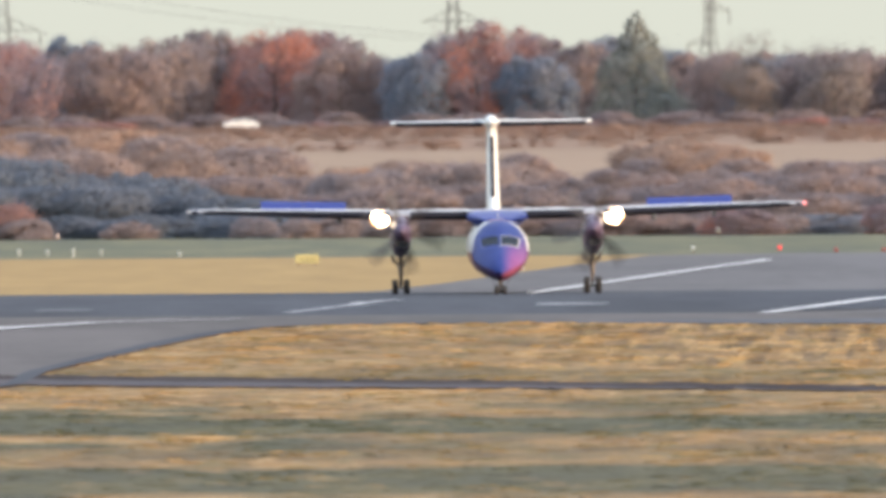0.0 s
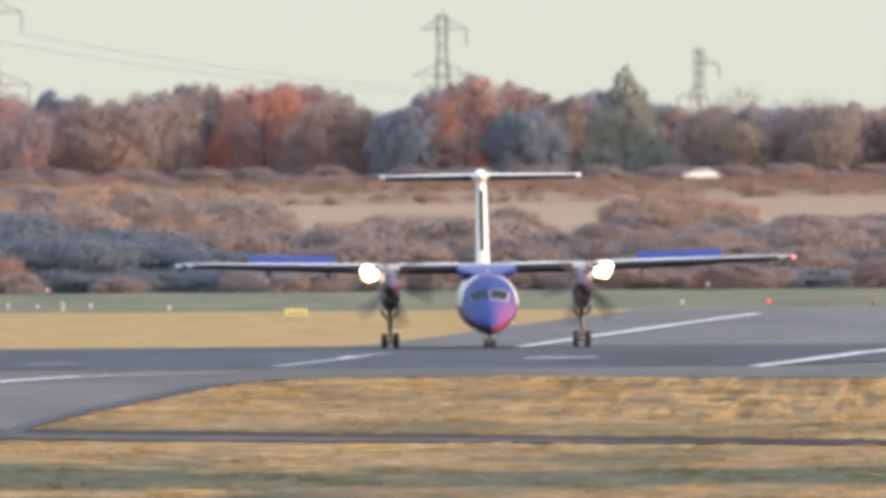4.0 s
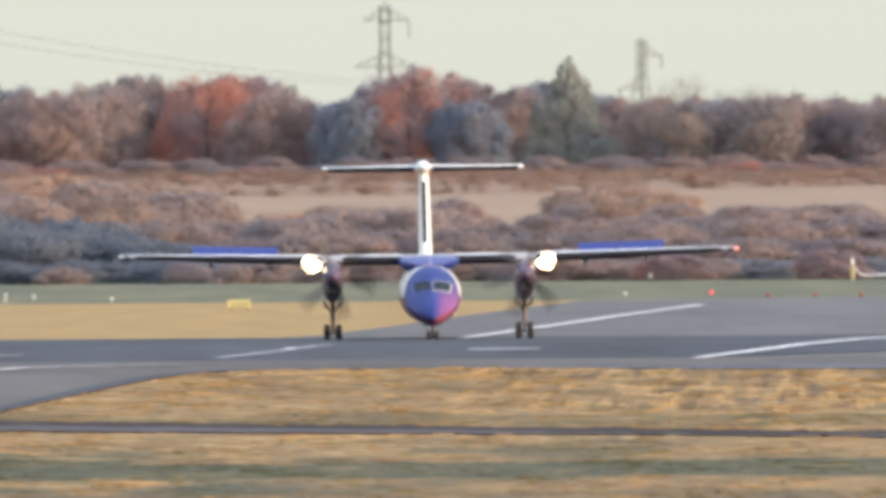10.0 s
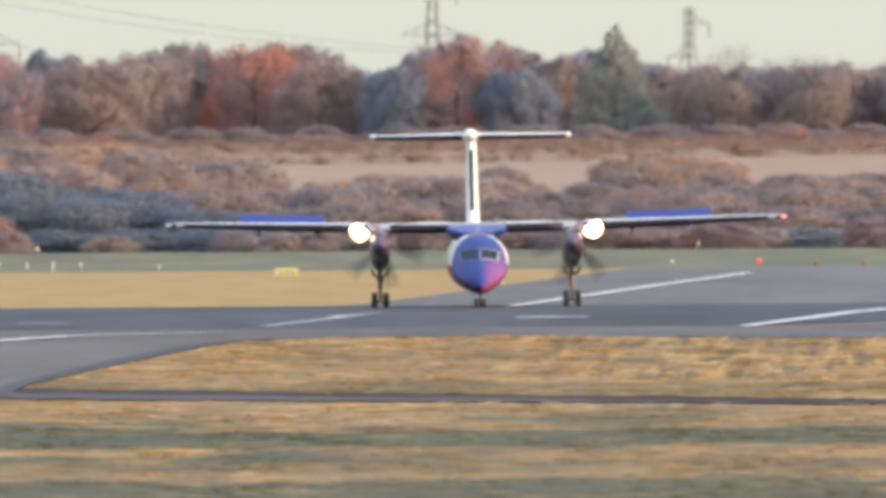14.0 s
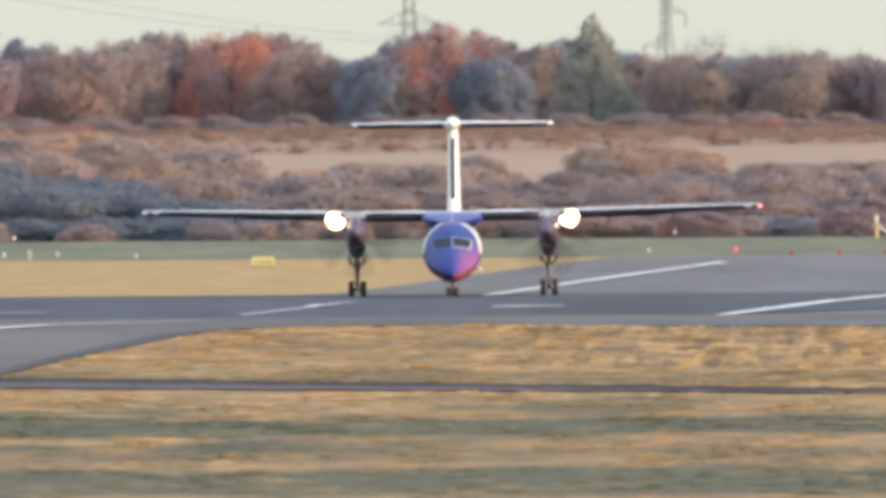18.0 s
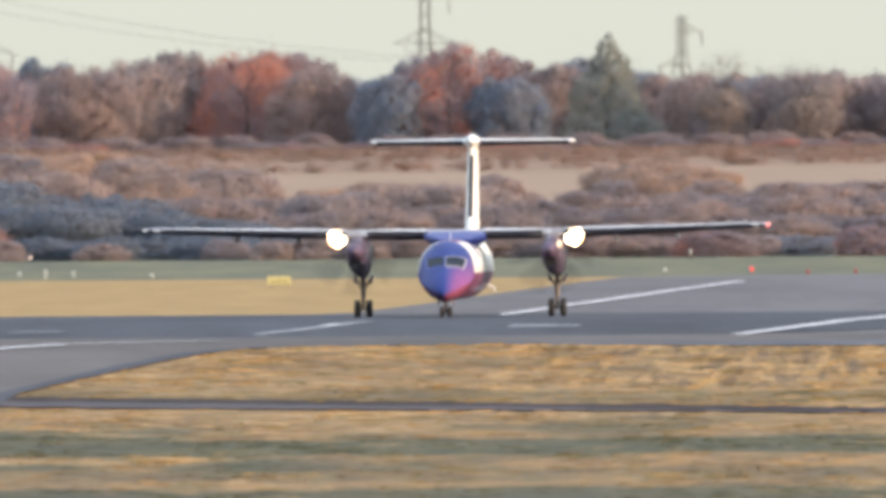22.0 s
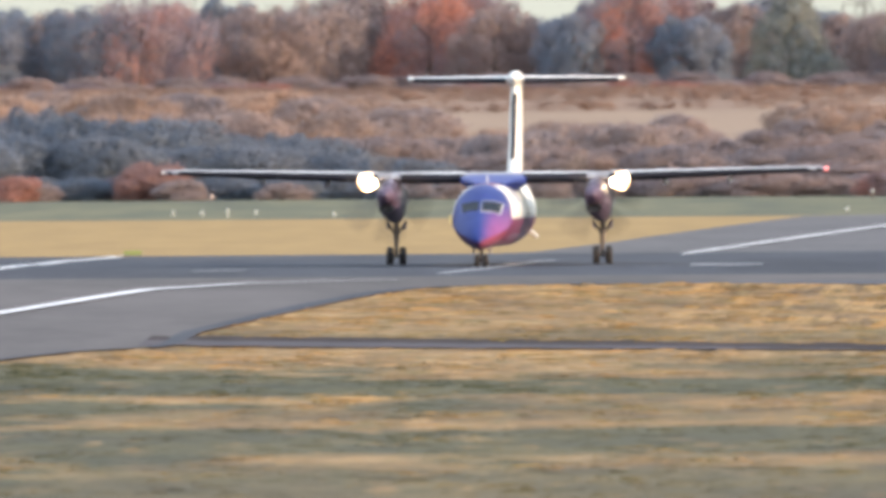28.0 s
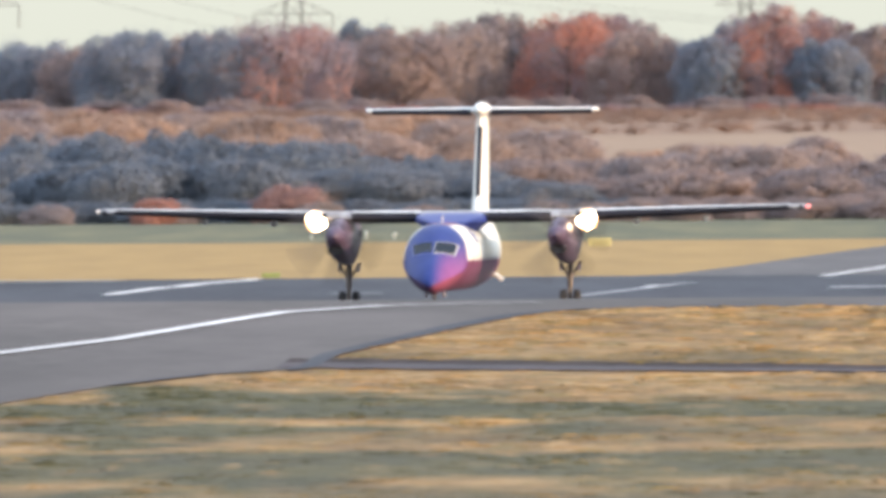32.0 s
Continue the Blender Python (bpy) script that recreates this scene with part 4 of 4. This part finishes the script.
EDGE_BUSHES = ((19.6, 2950, 2.7, 6.2, "gold"), (22.7, 2950, 2.8, 7.3, "gold"), (25.3, 2900, 2.4, 6.1, "gold"), (32.4, 2700, 2.1, 7.2, "brown"), (38.0, 2700, 2.3, 7.2, "brown"),
               (-28.2, 2080, 2.5, 4.2, "russet"), (-31.0, 2084, 1.5, 3.4, "rust"), (-37.0, 2077, 1.7, 2.4, "russet"), (-12.0, 2079, 1.4, 2.7, "brown"), (-9.1, 2075, 1.3, 2.7, "brown"),
               (-6.2, 2076, 1.5, 3.1, "brown"), (-3.0, 2075, 1.3, 2.4, "brown"), (18.9, 2079, 1.7, 4.4, "rust"), (21.8, 2081, 1.4, 3.1, "brown"), (28.9, 2078, 2.0, 3.7, "rust"))


def bush_rows():
    """The rows of bushes: x, y, height, width, leaf colour."""
    rng = np.random.default_rng(41)
    rows = [*FIELD_BUSHES, *EDGE_BUSHES]

    def row(x0, x1, step, y, deep, tall, wide, kind):
        for i, x in enumerate(np.arange(x0, x1, step)):
            x = float(x + rng.uniform(-0.2, 0.2) * step)
            h = tall(x) if callable(tall) else tall
            rows.append((x, float(y + rng.uniform(-deep, deep)), h * rng.uniform(0.92, 1.08), wide * rng.uniform(0.86, 1.16), kind(i, x)))

    def profile(*pairs):
        return lambda x: float(np.interp(x, [p[0] for p in pairs], [p[1] for p in pairs]))
    # at the foot of the trees
    foot = (0.95, 1.85, 1.0)
    for j, colour in enumerate(("rust", "mauve", "brown")):
        row(-94 + 2.65 * j, 62, 7.95, 3898, 12, foot[j], 5.2, lambda i, x, c=colour: c)
    # golden thicket on the slope
    row(-76, -59, 4.6, 3080, 60, 4.2, 8.0, lambda i, x: ("brown", "gold")[i % 2])
    row(-58, -14, 4.0, 2990, 40, profile((-58, 4.1), (-30, 4.0), (-22, 3.5), (-14, 2.4)), 7.3, lambda i, x: ("gold", "gold", "brown")[i % 3])
    row(-60, -15, 6.3, 2675, 25, 3.5, 7.2, lambda i, x: ("gold", "brown", "brown")[i % 3])
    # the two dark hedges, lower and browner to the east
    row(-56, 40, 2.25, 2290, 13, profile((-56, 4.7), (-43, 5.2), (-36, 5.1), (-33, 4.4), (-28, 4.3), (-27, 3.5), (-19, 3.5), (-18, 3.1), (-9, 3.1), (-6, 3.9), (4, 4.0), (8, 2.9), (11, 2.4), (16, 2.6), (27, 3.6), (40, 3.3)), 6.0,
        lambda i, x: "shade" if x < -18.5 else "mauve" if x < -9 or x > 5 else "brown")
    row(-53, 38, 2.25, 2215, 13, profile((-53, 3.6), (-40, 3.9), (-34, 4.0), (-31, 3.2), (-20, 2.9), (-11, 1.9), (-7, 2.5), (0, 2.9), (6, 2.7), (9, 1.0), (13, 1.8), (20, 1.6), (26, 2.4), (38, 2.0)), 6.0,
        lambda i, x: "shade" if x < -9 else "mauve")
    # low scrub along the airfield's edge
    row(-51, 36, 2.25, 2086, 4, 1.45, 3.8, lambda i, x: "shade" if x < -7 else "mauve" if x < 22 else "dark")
    row(-43, -18, 8.0, 2078, 2, 1.3, 2.8, lambda i, x: "brown")
    return rows


# x, y, height, cross arms (fraction of the height, span, one side only, hanging insulator), turn, half width of the foot over the height
PYLONS = ((-111.3, 4800, 30.7, ((0.87, 10), (0.49, 13)), 8, 0.085),
          (-64.6, 4800, 27.8, ((0.865, 9.4), (0.485, 11.6)), 6, 0.085),
          (1.7, 4800, 23.4, ((0.905, 7.2, 1), (0.905, 6.4, -1, 0), (0.615, 9.2, -1, 0), (0.615, 9.2, 1, 0)), 10, 0.075),
          (39.3, 4800, 18.1, ((0.87, 7.5, 1), (0.6, 8.2, -1)), 38, 0.15),
          (92.4, 4800, 14.2, ((0.87, 6.5), (0.6, 7.2)), 38, 0.12))


def bracken_rows():
    """Patches of bracken on the slope: x, y, height, width."""
    rng = np.random.default_rng(57)
    rows = []
    for y, deep, step, low, high in ((3832, 6, 2.35, 0.8, 0.9), (3368, 16, 4.4, 1.0, 1.8), (3575, 20, 4.4, 1.0, 1.8), (3650, 19, 4.4, 1.0, 1.8), (3725, 19, 4.4, 0.55, 1.0), (3800, 18, 4.4, 0.6, 1.0)):
        for x in np.arange(-91, 62, step):
            x = float(x + rng.uniform(-0.5, 0.5) * step)
            # the field's upper edge climbs to the east
            climb = min(130.0, max(0.0, 2.6 * x)) if y < 3400 else 0.0
            rows.append((x, float(y + rng.uniform(-deep, deep) + climb), float(rng.uniform(low, high)), float(rng.uniform(0.9, 1.6) * (3.6 if step < 3 else 4.4))))
    return rows


def far_tree_belt():
    names = {"rust": "autumn tree with rust-red leaves", "mauve": "autumn tree with dull purple-brown leaves", "brown": "autumn tree with brown thinning leaves", "dark": "dark green tree hazed blue", "shade": "dense dark evergreen tree", "olive": "olive green tree", "bare": "nearly leafless twiggy tree", "gold": "tree with golden leaves"}
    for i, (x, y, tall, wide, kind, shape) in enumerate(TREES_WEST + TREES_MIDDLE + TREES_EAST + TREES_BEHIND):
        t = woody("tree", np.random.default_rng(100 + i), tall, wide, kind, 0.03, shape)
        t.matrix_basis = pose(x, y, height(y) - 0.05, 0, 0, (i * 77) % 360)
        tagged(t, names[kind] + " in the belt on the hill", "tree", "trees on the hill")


def hedges():
    names = {"rust": "dull red-brown hawthorn bush", "russet": "bright russet hawthorn bush", "mauve": "dull purple-brown bush", "brown": "brown autumn bush", "dark": "dark bush hazed blue", "shade": "dense dark evergreen hedge bush", "olive": "olive green bush", "gold": "golden brown bush", "bare": "leafless grey-brown bush"}
    made = {}
    for i, (x, y, tall, wide, kind) in enumerate(bush_rows()):
        key = (kind, i % 4)
        if key not in made:
            made[key] = (woody("bush", np.random.default_rng(300 + i), 5.0, 6.0, kind, 0.05), True)
            b = made[key][0]
        else:
            b = copy_thing(made[key][0], Matrix())
        b.matrix_basis = pose(x, y, height(y) - 0.05, 0, 0, (i * 131) % 360) @ Matrix.Diagonal((wide / 5, wide / 5, tall / 5, 1))
        tagged(b, names[kind] + " beyond the airfield", "bush", "bushes beyond the airfield")


def bracken():
    """Low bracken on the slope below and beside the hill road."""
    rng = np.random.default_rng(77)
    verts, faces = [], []
    for x, y, tall, wide in bracken_rows():
        clumps = [(rng.normal(0, 0.28), rng.normal(0, 0.28), rng.uniform(0.1, 0.8), rng.uniform(0.14, 0.3)) for i in range(16)]
        v, f = leaves(rng, clumps, 75, 0.036, (0, 0, -0.2), 0.2)
        n = len(verts)
        verts += [(x + a * wide, y + b * wide, height(y) - 0.05 + c * tall) for a, b, c in v]
        faces += [tuple(n + i for i in q) for q in f]
    tagged(raw("bracken", verts, faces, FOLIAGE["bracken"]), "low golden brown bracken on the slope by the hill road", "bracken", kind="stuff")


# ---- pylons and their wires ----
def pylon(x, y, tall, arms, turn, foot):
    p = tagged(new("pylon"), "grey steel lattice electricity pylon behind the trees", "pylon", "pylons")
    w0, w1 = tall * foot, tall * 0.028
    def half(h):
        return w0 + (w1 - w0) * min(1, h / (tall * 0.72)) ** 0.8
    levels = [tall * (1 - (1 - k / 10) ** 1.15) for k in range(11)]
    for sx, sy in ((-1, -1), (1, -1), (1, 1), (-1, 1)):
        rings = [[(sx * half(h) + dx, sy * half(h) + dy, h) for dx, dy in ((-0.06, -0.06), (0.06, -0.06), (0.06, 0.06), (-0.06, 0.06))] for h in levels]
        part("leg", loft(rings), GALV, p)
    lattice = bmesh.new()
    for a, b in zip(levels, levels[1:]):
        for sx, sy, ex, ey in ((-1, -1, 1, -1), (1, -1, 1, 1), (1, 1, -1, 1), (-1, 1, -1, -1)):
            tube((sx * half(a), sy * half(a), a), (ex * half(b), ey * half(b), b), 0.028, 0.028, 4, lattice)
            tube((ex * half(a), ey * half(a), a), (sx * half(b), sy * half(b), b), 0.028, 0.028, 4, lattice)
    tagged(part("lattice", lattice, GALV, p), kind="stuff")
    tips = []
    for h, reach, *only in arms:
        for s in only[:1] or (-1, 1):
            z, r, up = h * tall, reach / 2, tall * 0.085
            w = half(z)
            bm = tube((0, 0, z), (s * r, 0, z), 0.09, 0.07, 5)
            tube((0, 0, z + up), (s * r, 0, z), 0.08, 0.06, 5, bm)
            for u in (0.3, 0.6):
                tube((s * r * u, 0, z), (s * r * u * 0.8, 0, z + up * (1 - u * 0.8)), 0.05, 0.05, 4, bm)
            arm = part("cross_arm", bm, GALV, p)
            if only[1:] != [0]:
                part("insulator", tube((s * r, 0, z), (s * r, 0, z - tall * 0.11), 0.10, 0.10, 6), GALV, arm)
            tips.append((s * r, 0, z - tall * 0.11))
    part("peak", tube((0, 0, tall), (0, 0, tall * 1.03), 0.12, 0.03, 5), GALV, p)
    p.matrix_basis = pose(x, y, height(y) - 0.1, 0, 0, turn)
    return [p.matrix_basis @ Vector(t) for t in tips]


def power_line():
    sets = [pylon(*v) for v in PYLONS]
    for a, b in zip(sets[:2], sets[1:3]):
        last = 2
        for k, e in ((0, last), (1, last + 1)):
            rings = []
            for i in range(17):
                c = a[k].lerp(b[e], i / 16) - Vector((0, 0, 1.1 * 4 * (i / 16) * (1 - i / 16)))
                rings.append([c + Vector((0, dy, dz)) for dy, dz in ((0.03, 0), (0, 0.03), (-0.03, 0), (0, -0.03))])
            bm = loft(rings)
            tagged(part("power_cable", bm, GALV), "thin sagging overhead power cable between pylons", "cable", "power cables")


# ---- small things on the airfield ----
def small_things():
    y = 1752.0
    sign = tagged(new("airfield_sign"), "low yellow airfield sign with faded dark marks on two short posts", "sign")
    part("panel", box((1.25, 0.14, 0.46), (0, 0, 0.42), 0.03), YELLOW, sign)
    for dx, w in ((-0.28, 0.20), (0.02, 0.16), (0.30, 0.22)):
        part("bar", box((w, 0.012, 0.16), (dx, -0.078, 0.38), 0.003), OLIVE, sign, "dark olive mark")
    for dx in (-0.45, 0.45):
        part("post", tube((dx, 0, -0.1), (dx, 0, 0.22), 0.04, 0.04, 8), STEEL, sign)
    sign.location = (-7.28, y, height(y) - 0.06)

    def marker(x, y, tall, lit, r=0.1):
        m = tagged(new("marker_post" if lit is None else "runway_light"), "short white marker post in the grass" if lit is None else "small red stop light on a stalk" if lit is RED else "dim red obstruction board light" if lit is DIM else "small pale light on a short stalk", "marker" if lit is None else "light", "marker posts" if lit is None else "airfield lights")
        part("post", tube((0, 0, -0.1), (0, 0, tall), 0.05 if lit is None else 0.03, 0.045 if lit is None else 0.03, 10), PALE if lit is None else STEEL, m)
        if lit is not None:
            smooth(part("lens", spin([(tall - 0.05, 0.04), (tall, r * 0.8), (tall + r * 0.8, r), (tall + r * 1.5, r * 0.6), (tall + r * 1.8, 0.01)], 14, "Z"), lit, m))
        else:
            smooth(part("cap", spin([(tall, 0.05), (tall + 0.02, 0.10), (tall + 0.09, 0.09), (tall + 0.12, 0.01)], 12, "Z"), PALE, m))
        m.location = (x, y, height(y))
    for x, yy, tall in ((-21.0, 1861, 0.38), (-24.35, 1880, 0.22), (-22.7, 1880, 0.18), (-19.6, 1880, 0.20), (-14.95, 1860, 0.14)):
        marker(x, yy, tall, None)
    marker(19.2, 1868, 0.16, RED, 0.11)
    for x, yy in ((22.2, 1850), (24.9, 1850), (27.5, 1852)):
        marker(x, yy, 0.1, DIM, 0.11)
    marker(-24.15, 2056, 0.3, WARM, 0.08)
    marker(14.2, 1860, 0.2, PALE)
    marker(17.0, 2020, 0.5, PALE)

    board = tagged(new("marker_board"), "low yellow-green marker board at the runway's grass edge", "marker")
    part("panel", box((0.85, 0.10, 0.20), (0, 0, 0.20), 0.025), LIME, board)
    for dx in (-0.28, 0.28):
        part("foot", box((0.06, 0.16, 0.12), (dx, 0, 0.05), 0.01), STEEL, board)
    board.location = (-21.5, 1514, height(1514))

    # parked glider, one wing down, with an upturned tip, and a yellow post beside it
    g = tagged(new("parked_glider"), "white parked glider with an upturned wing tip resting low", "glider")
    wing = part("wing", loft([wing_ring(31.15 + k, 2071, 0.22 + 0.05 * k, 0.9 + 0.05 * k, 0.10 + 0.01 * k) for k in range(0, 10, 3)]), WHITE, g)
    rings = []
    for k in range(7):
        a = radians(90 * k / 6)
        rings.append(wing_ring(31.15 - 0.8 * math.sin(a), 2071 + 0.05 * k, 0.22 + 0.75 * (1 - math.cos(a)) + (0.55 * max(0, k - 5)), 0.85 - 0.07 * k, 0.12))
    smooth(part("winglet", loft(rings), WHITE, wing))
    smooth(part("body", loft([[(39.9 + w * math.cos(t), y, 0.75 + w * math.sin(t)) for t in (math.tau * i / 14 for i in range(14))] for y, w in ((2068, 0.1), (2069, 0.4), (2071, 0.45), (2073, 0.2), (2076, 0.12))]), WHITE, g))
    part("skid", box((0.3, 3.0, 0.42), (39.9, 2071, 0.17), 0.05), DARK, g)
    post = tagged(new("marker_pole"), "yellow pole with a white top", "pole")
    part("pole", tube((0, 0, -0.1), (0, 0, 0.95), 0.10, 0.10, 12), YELLOW, post)
    part("top", tube((0, 0, 0.95), (0, 0, 1.45), 0.09, 0.07, 12), WHITE, post)
    post.location = (30.05, 2060, 0.0)


LIME = plain("marker_board_paint", (0.27, 0.33, 0.10), 0.6)
DIM = plain("dim_red_lens", (0.35, 0.05, 0.04), 0.4)
PALE = plain("pale_lens", (0.6, 0.62, 0.58), 0.3)
WARM = glow("warm_lens", (1.0, 0.74, 0.58), 0.35)


def car():
    """A white car on the road along the hill."""
    c = tagged(new("car"), "white car driving along the hill road", "car")
    side = ((-2.1, 0.35), (-2.15, 0.75), (-1.95, 0.95), (-1.35, 1.02), (-0.75, 1.48), (0.9, 1.50), (1.55, 1.02), (2.05, 0.85), (2.15, 0.5), (2.1, 0.32))
    bm = bmesh.new()
    rows = []
    for yy, inset in ((-0.84, 0.06), (-0.72, 0.0), (0.72, 0.0), (0.84, 0.06)):
        rows.append([(x * (1 - inset * 0.3), yy * (0.84 if z > 1.1 else 1), z - (inset if z > 0.6 else 0)) for x, z in side])
    loft(rows, True, bm)
    body = smooth(part("body", bm, WHITE, c), 30)
    for s in (-1, 1):
        for x0, x1 in ((-0.95, 0.0), (0.08, 1.15)):
            part("side_window", box((x1 - x0, 0.02, 0.34), ((x0 + x1) / 2, s * 0.775, 1.22), 0.008, pose(0, 0, 0, -s * 14, 0, 0)), PANE, body)
        part("door", box((1.05, 0.02, 0.55), (0.1, s * 0.845, 0.68), 0.01), WHITE, body)
    part("windscreen", box((0.03, 1.2, 0.6), (1.23, 0, 1.25), 0.01, pose(0, 0, 0, 0, -54, 0)), PANE, body)
    for x, s in ((-1.3, -1), (-1.3, 1), (1.3, -1), (1.3, 1)):
        w = new("wheel")
        w.parent = c
        w.location = (x, s * 0.74, 0.32)
        part("tyre", spin([(-0.1, 0.2), (-0.1, 0.29), (0, 0.32), (0.1, 0.29), (0.1, 0.2)], 18, "Y"), RUBBER, w)
        part("rim", spin([(-0.08, 0.03), (-0.09, 0.2), (0.09, 0.2), (0.08, 0.03)], 14, "Y"), STEEL, w)
    return c


# ---- what moves ----
# airliner: seconds, x, y, z, heading, lean
ROLL = ((0, 2.46, 1502.3, -0.11, -0.62, 0.43), (15.5, 2.46, 1502.3, -0.11, -0.62, 0.43), (16.5, 2.48, 1502.3, -0.07, -0.4, 0.35), (17, 2.49, 1502.3, -0.09, -0.08, 0.33),
        (17.5, 2.49, 1502.3, -0.1, 0.15, 0.3), (18, 2.48, 1502.3, -0.09, 0.26, 0.29), (18.5, 2.46, 1501.99, -0.08, 0.36, 0.3), (19, 2.47, 1501.06, -0.07, 0.51, 0.31),
        (19.5, 2.47, 1499.54, -0.06, 0.754, 0.3), (20, 2.44, 1497.44, -0.04, 1.099, 0.27), (20.5, 2.41, 1494.77, -0.03, 1.503, 0.23), (21, 2.34, 1491.55, -0.02, 1.887, 0.21),
        (21.5, 2.21, 1487.8, 0, 2.301, 0.2), (22, 2.05, 1483.52, 0.03, 2.746, 0.19), (22.5, 1.84, 1478.73, 0.03, 3.13, 0.15), (23, 1.52, 1473.44, 0.04, 3.434, 0.1),
        (23.5, 1.14, 1467.66, 0.05, 3.659, 0.03), (24, 0.7, 1461.39, 0.08, 3.823, -0.01), (24.5, 0.22, 1454.66, 0.11, 3.897, -0.02), (25, -0.33, 1447.45, 0.15, 3.881, 0.01),
        (25.5, -0.92, 1439.78, 0.18, 3.706, 0.03), (26.5, -2.22, 1423.08, 0.22, 3.27, -0.03), (27.5, -3.49, 1404.58, 0.27, 2.84, -0.08), (28, -4.17, 1394.67, 0.23, 3, -0.02),
        (28.5, -4.84, 1384.32, 0.2, 3.01, 0.03), (29, -5.58, 1373.54, 0.2, 2.9, 0.03), (29.5, -6.35, 1362.32, 0.22, 2.93, -0), (30, -7.15, 1350.67, 0.21, 3.1, -0.06),
        (30.5, -7.98, 1338.59, 0.17, 3.41, -0.1), (31, -8.87, 1326.09, 0.1, 3.71, -0.09), (31.5, -9.88, 1313.17, 0.03, 3.75, -0.03), (32, -10.97, 1299.84, -0.01, 3.59, 0.09))


def motions():
    walk(PLANE, [(t, pose(x, y, z, 0, -lean, -turn)) for t, x, y, z, turn, lean in ROLL])
    walk(CAR, [(0, pose(-23.6, 3850, height(3850))), (32, pose(-23.6 + 13.85 * 32, 3850, height(3850)))])
    # spoilers stand up until the power comes on
    for ob, at, side in MOVING["spoilers"]:
        tilt = -1.7 * side
        walk(ob, [(0, pose(*at, 44, tilt, 0)), (16.6, pose(*at, 44, tilt, 0)), (17.4, pose(*at, -8, tilt, 0)), (32, pose(*at, -8, tilt, 0))])
    # propellers: stepped finely, slower while the airliner waits
    for hub, side in MOVING["props"]:
        turn, rows = 17.0 * side, []
        for k in range(32 * FPS + 1):
            t = k / FPS
            rows.append((t, pose(*hub.location, 0, turn, 0)))
            turn += 47.0 if t < 16.5 else min(88.0, 47.0 + 41.0 * (t - 16.5))
        walk(hub, rows)
    # wheels roll with the distance run
    ts, ys = [r[0] for r in ROLL], [r[2] for r in ROLL]
    for w, r in MOVING["wheels"]:
        at, turn, rows = Vector(w.location), 0.0, [(0, pose(*w.location))]
        for k in range(18 * FPS, 32 * FPS + 1):
            t = k / FPS
            rows.append((t, pose(*at, turn, 0, 0)))
            step = math.degrees((np.interp(t, ts, ys) - np.interp(t + 1 / FPS, ts, ys)) / r)
            turn += min(80.0, step)
        walk(w, rows)


ground()
surfaces()
grass_tufts()
lines()
PLANE = airliner()
far_tree_belt()
hedges()
bracken()
power_line()
small_things()
CAR = car()
motions()
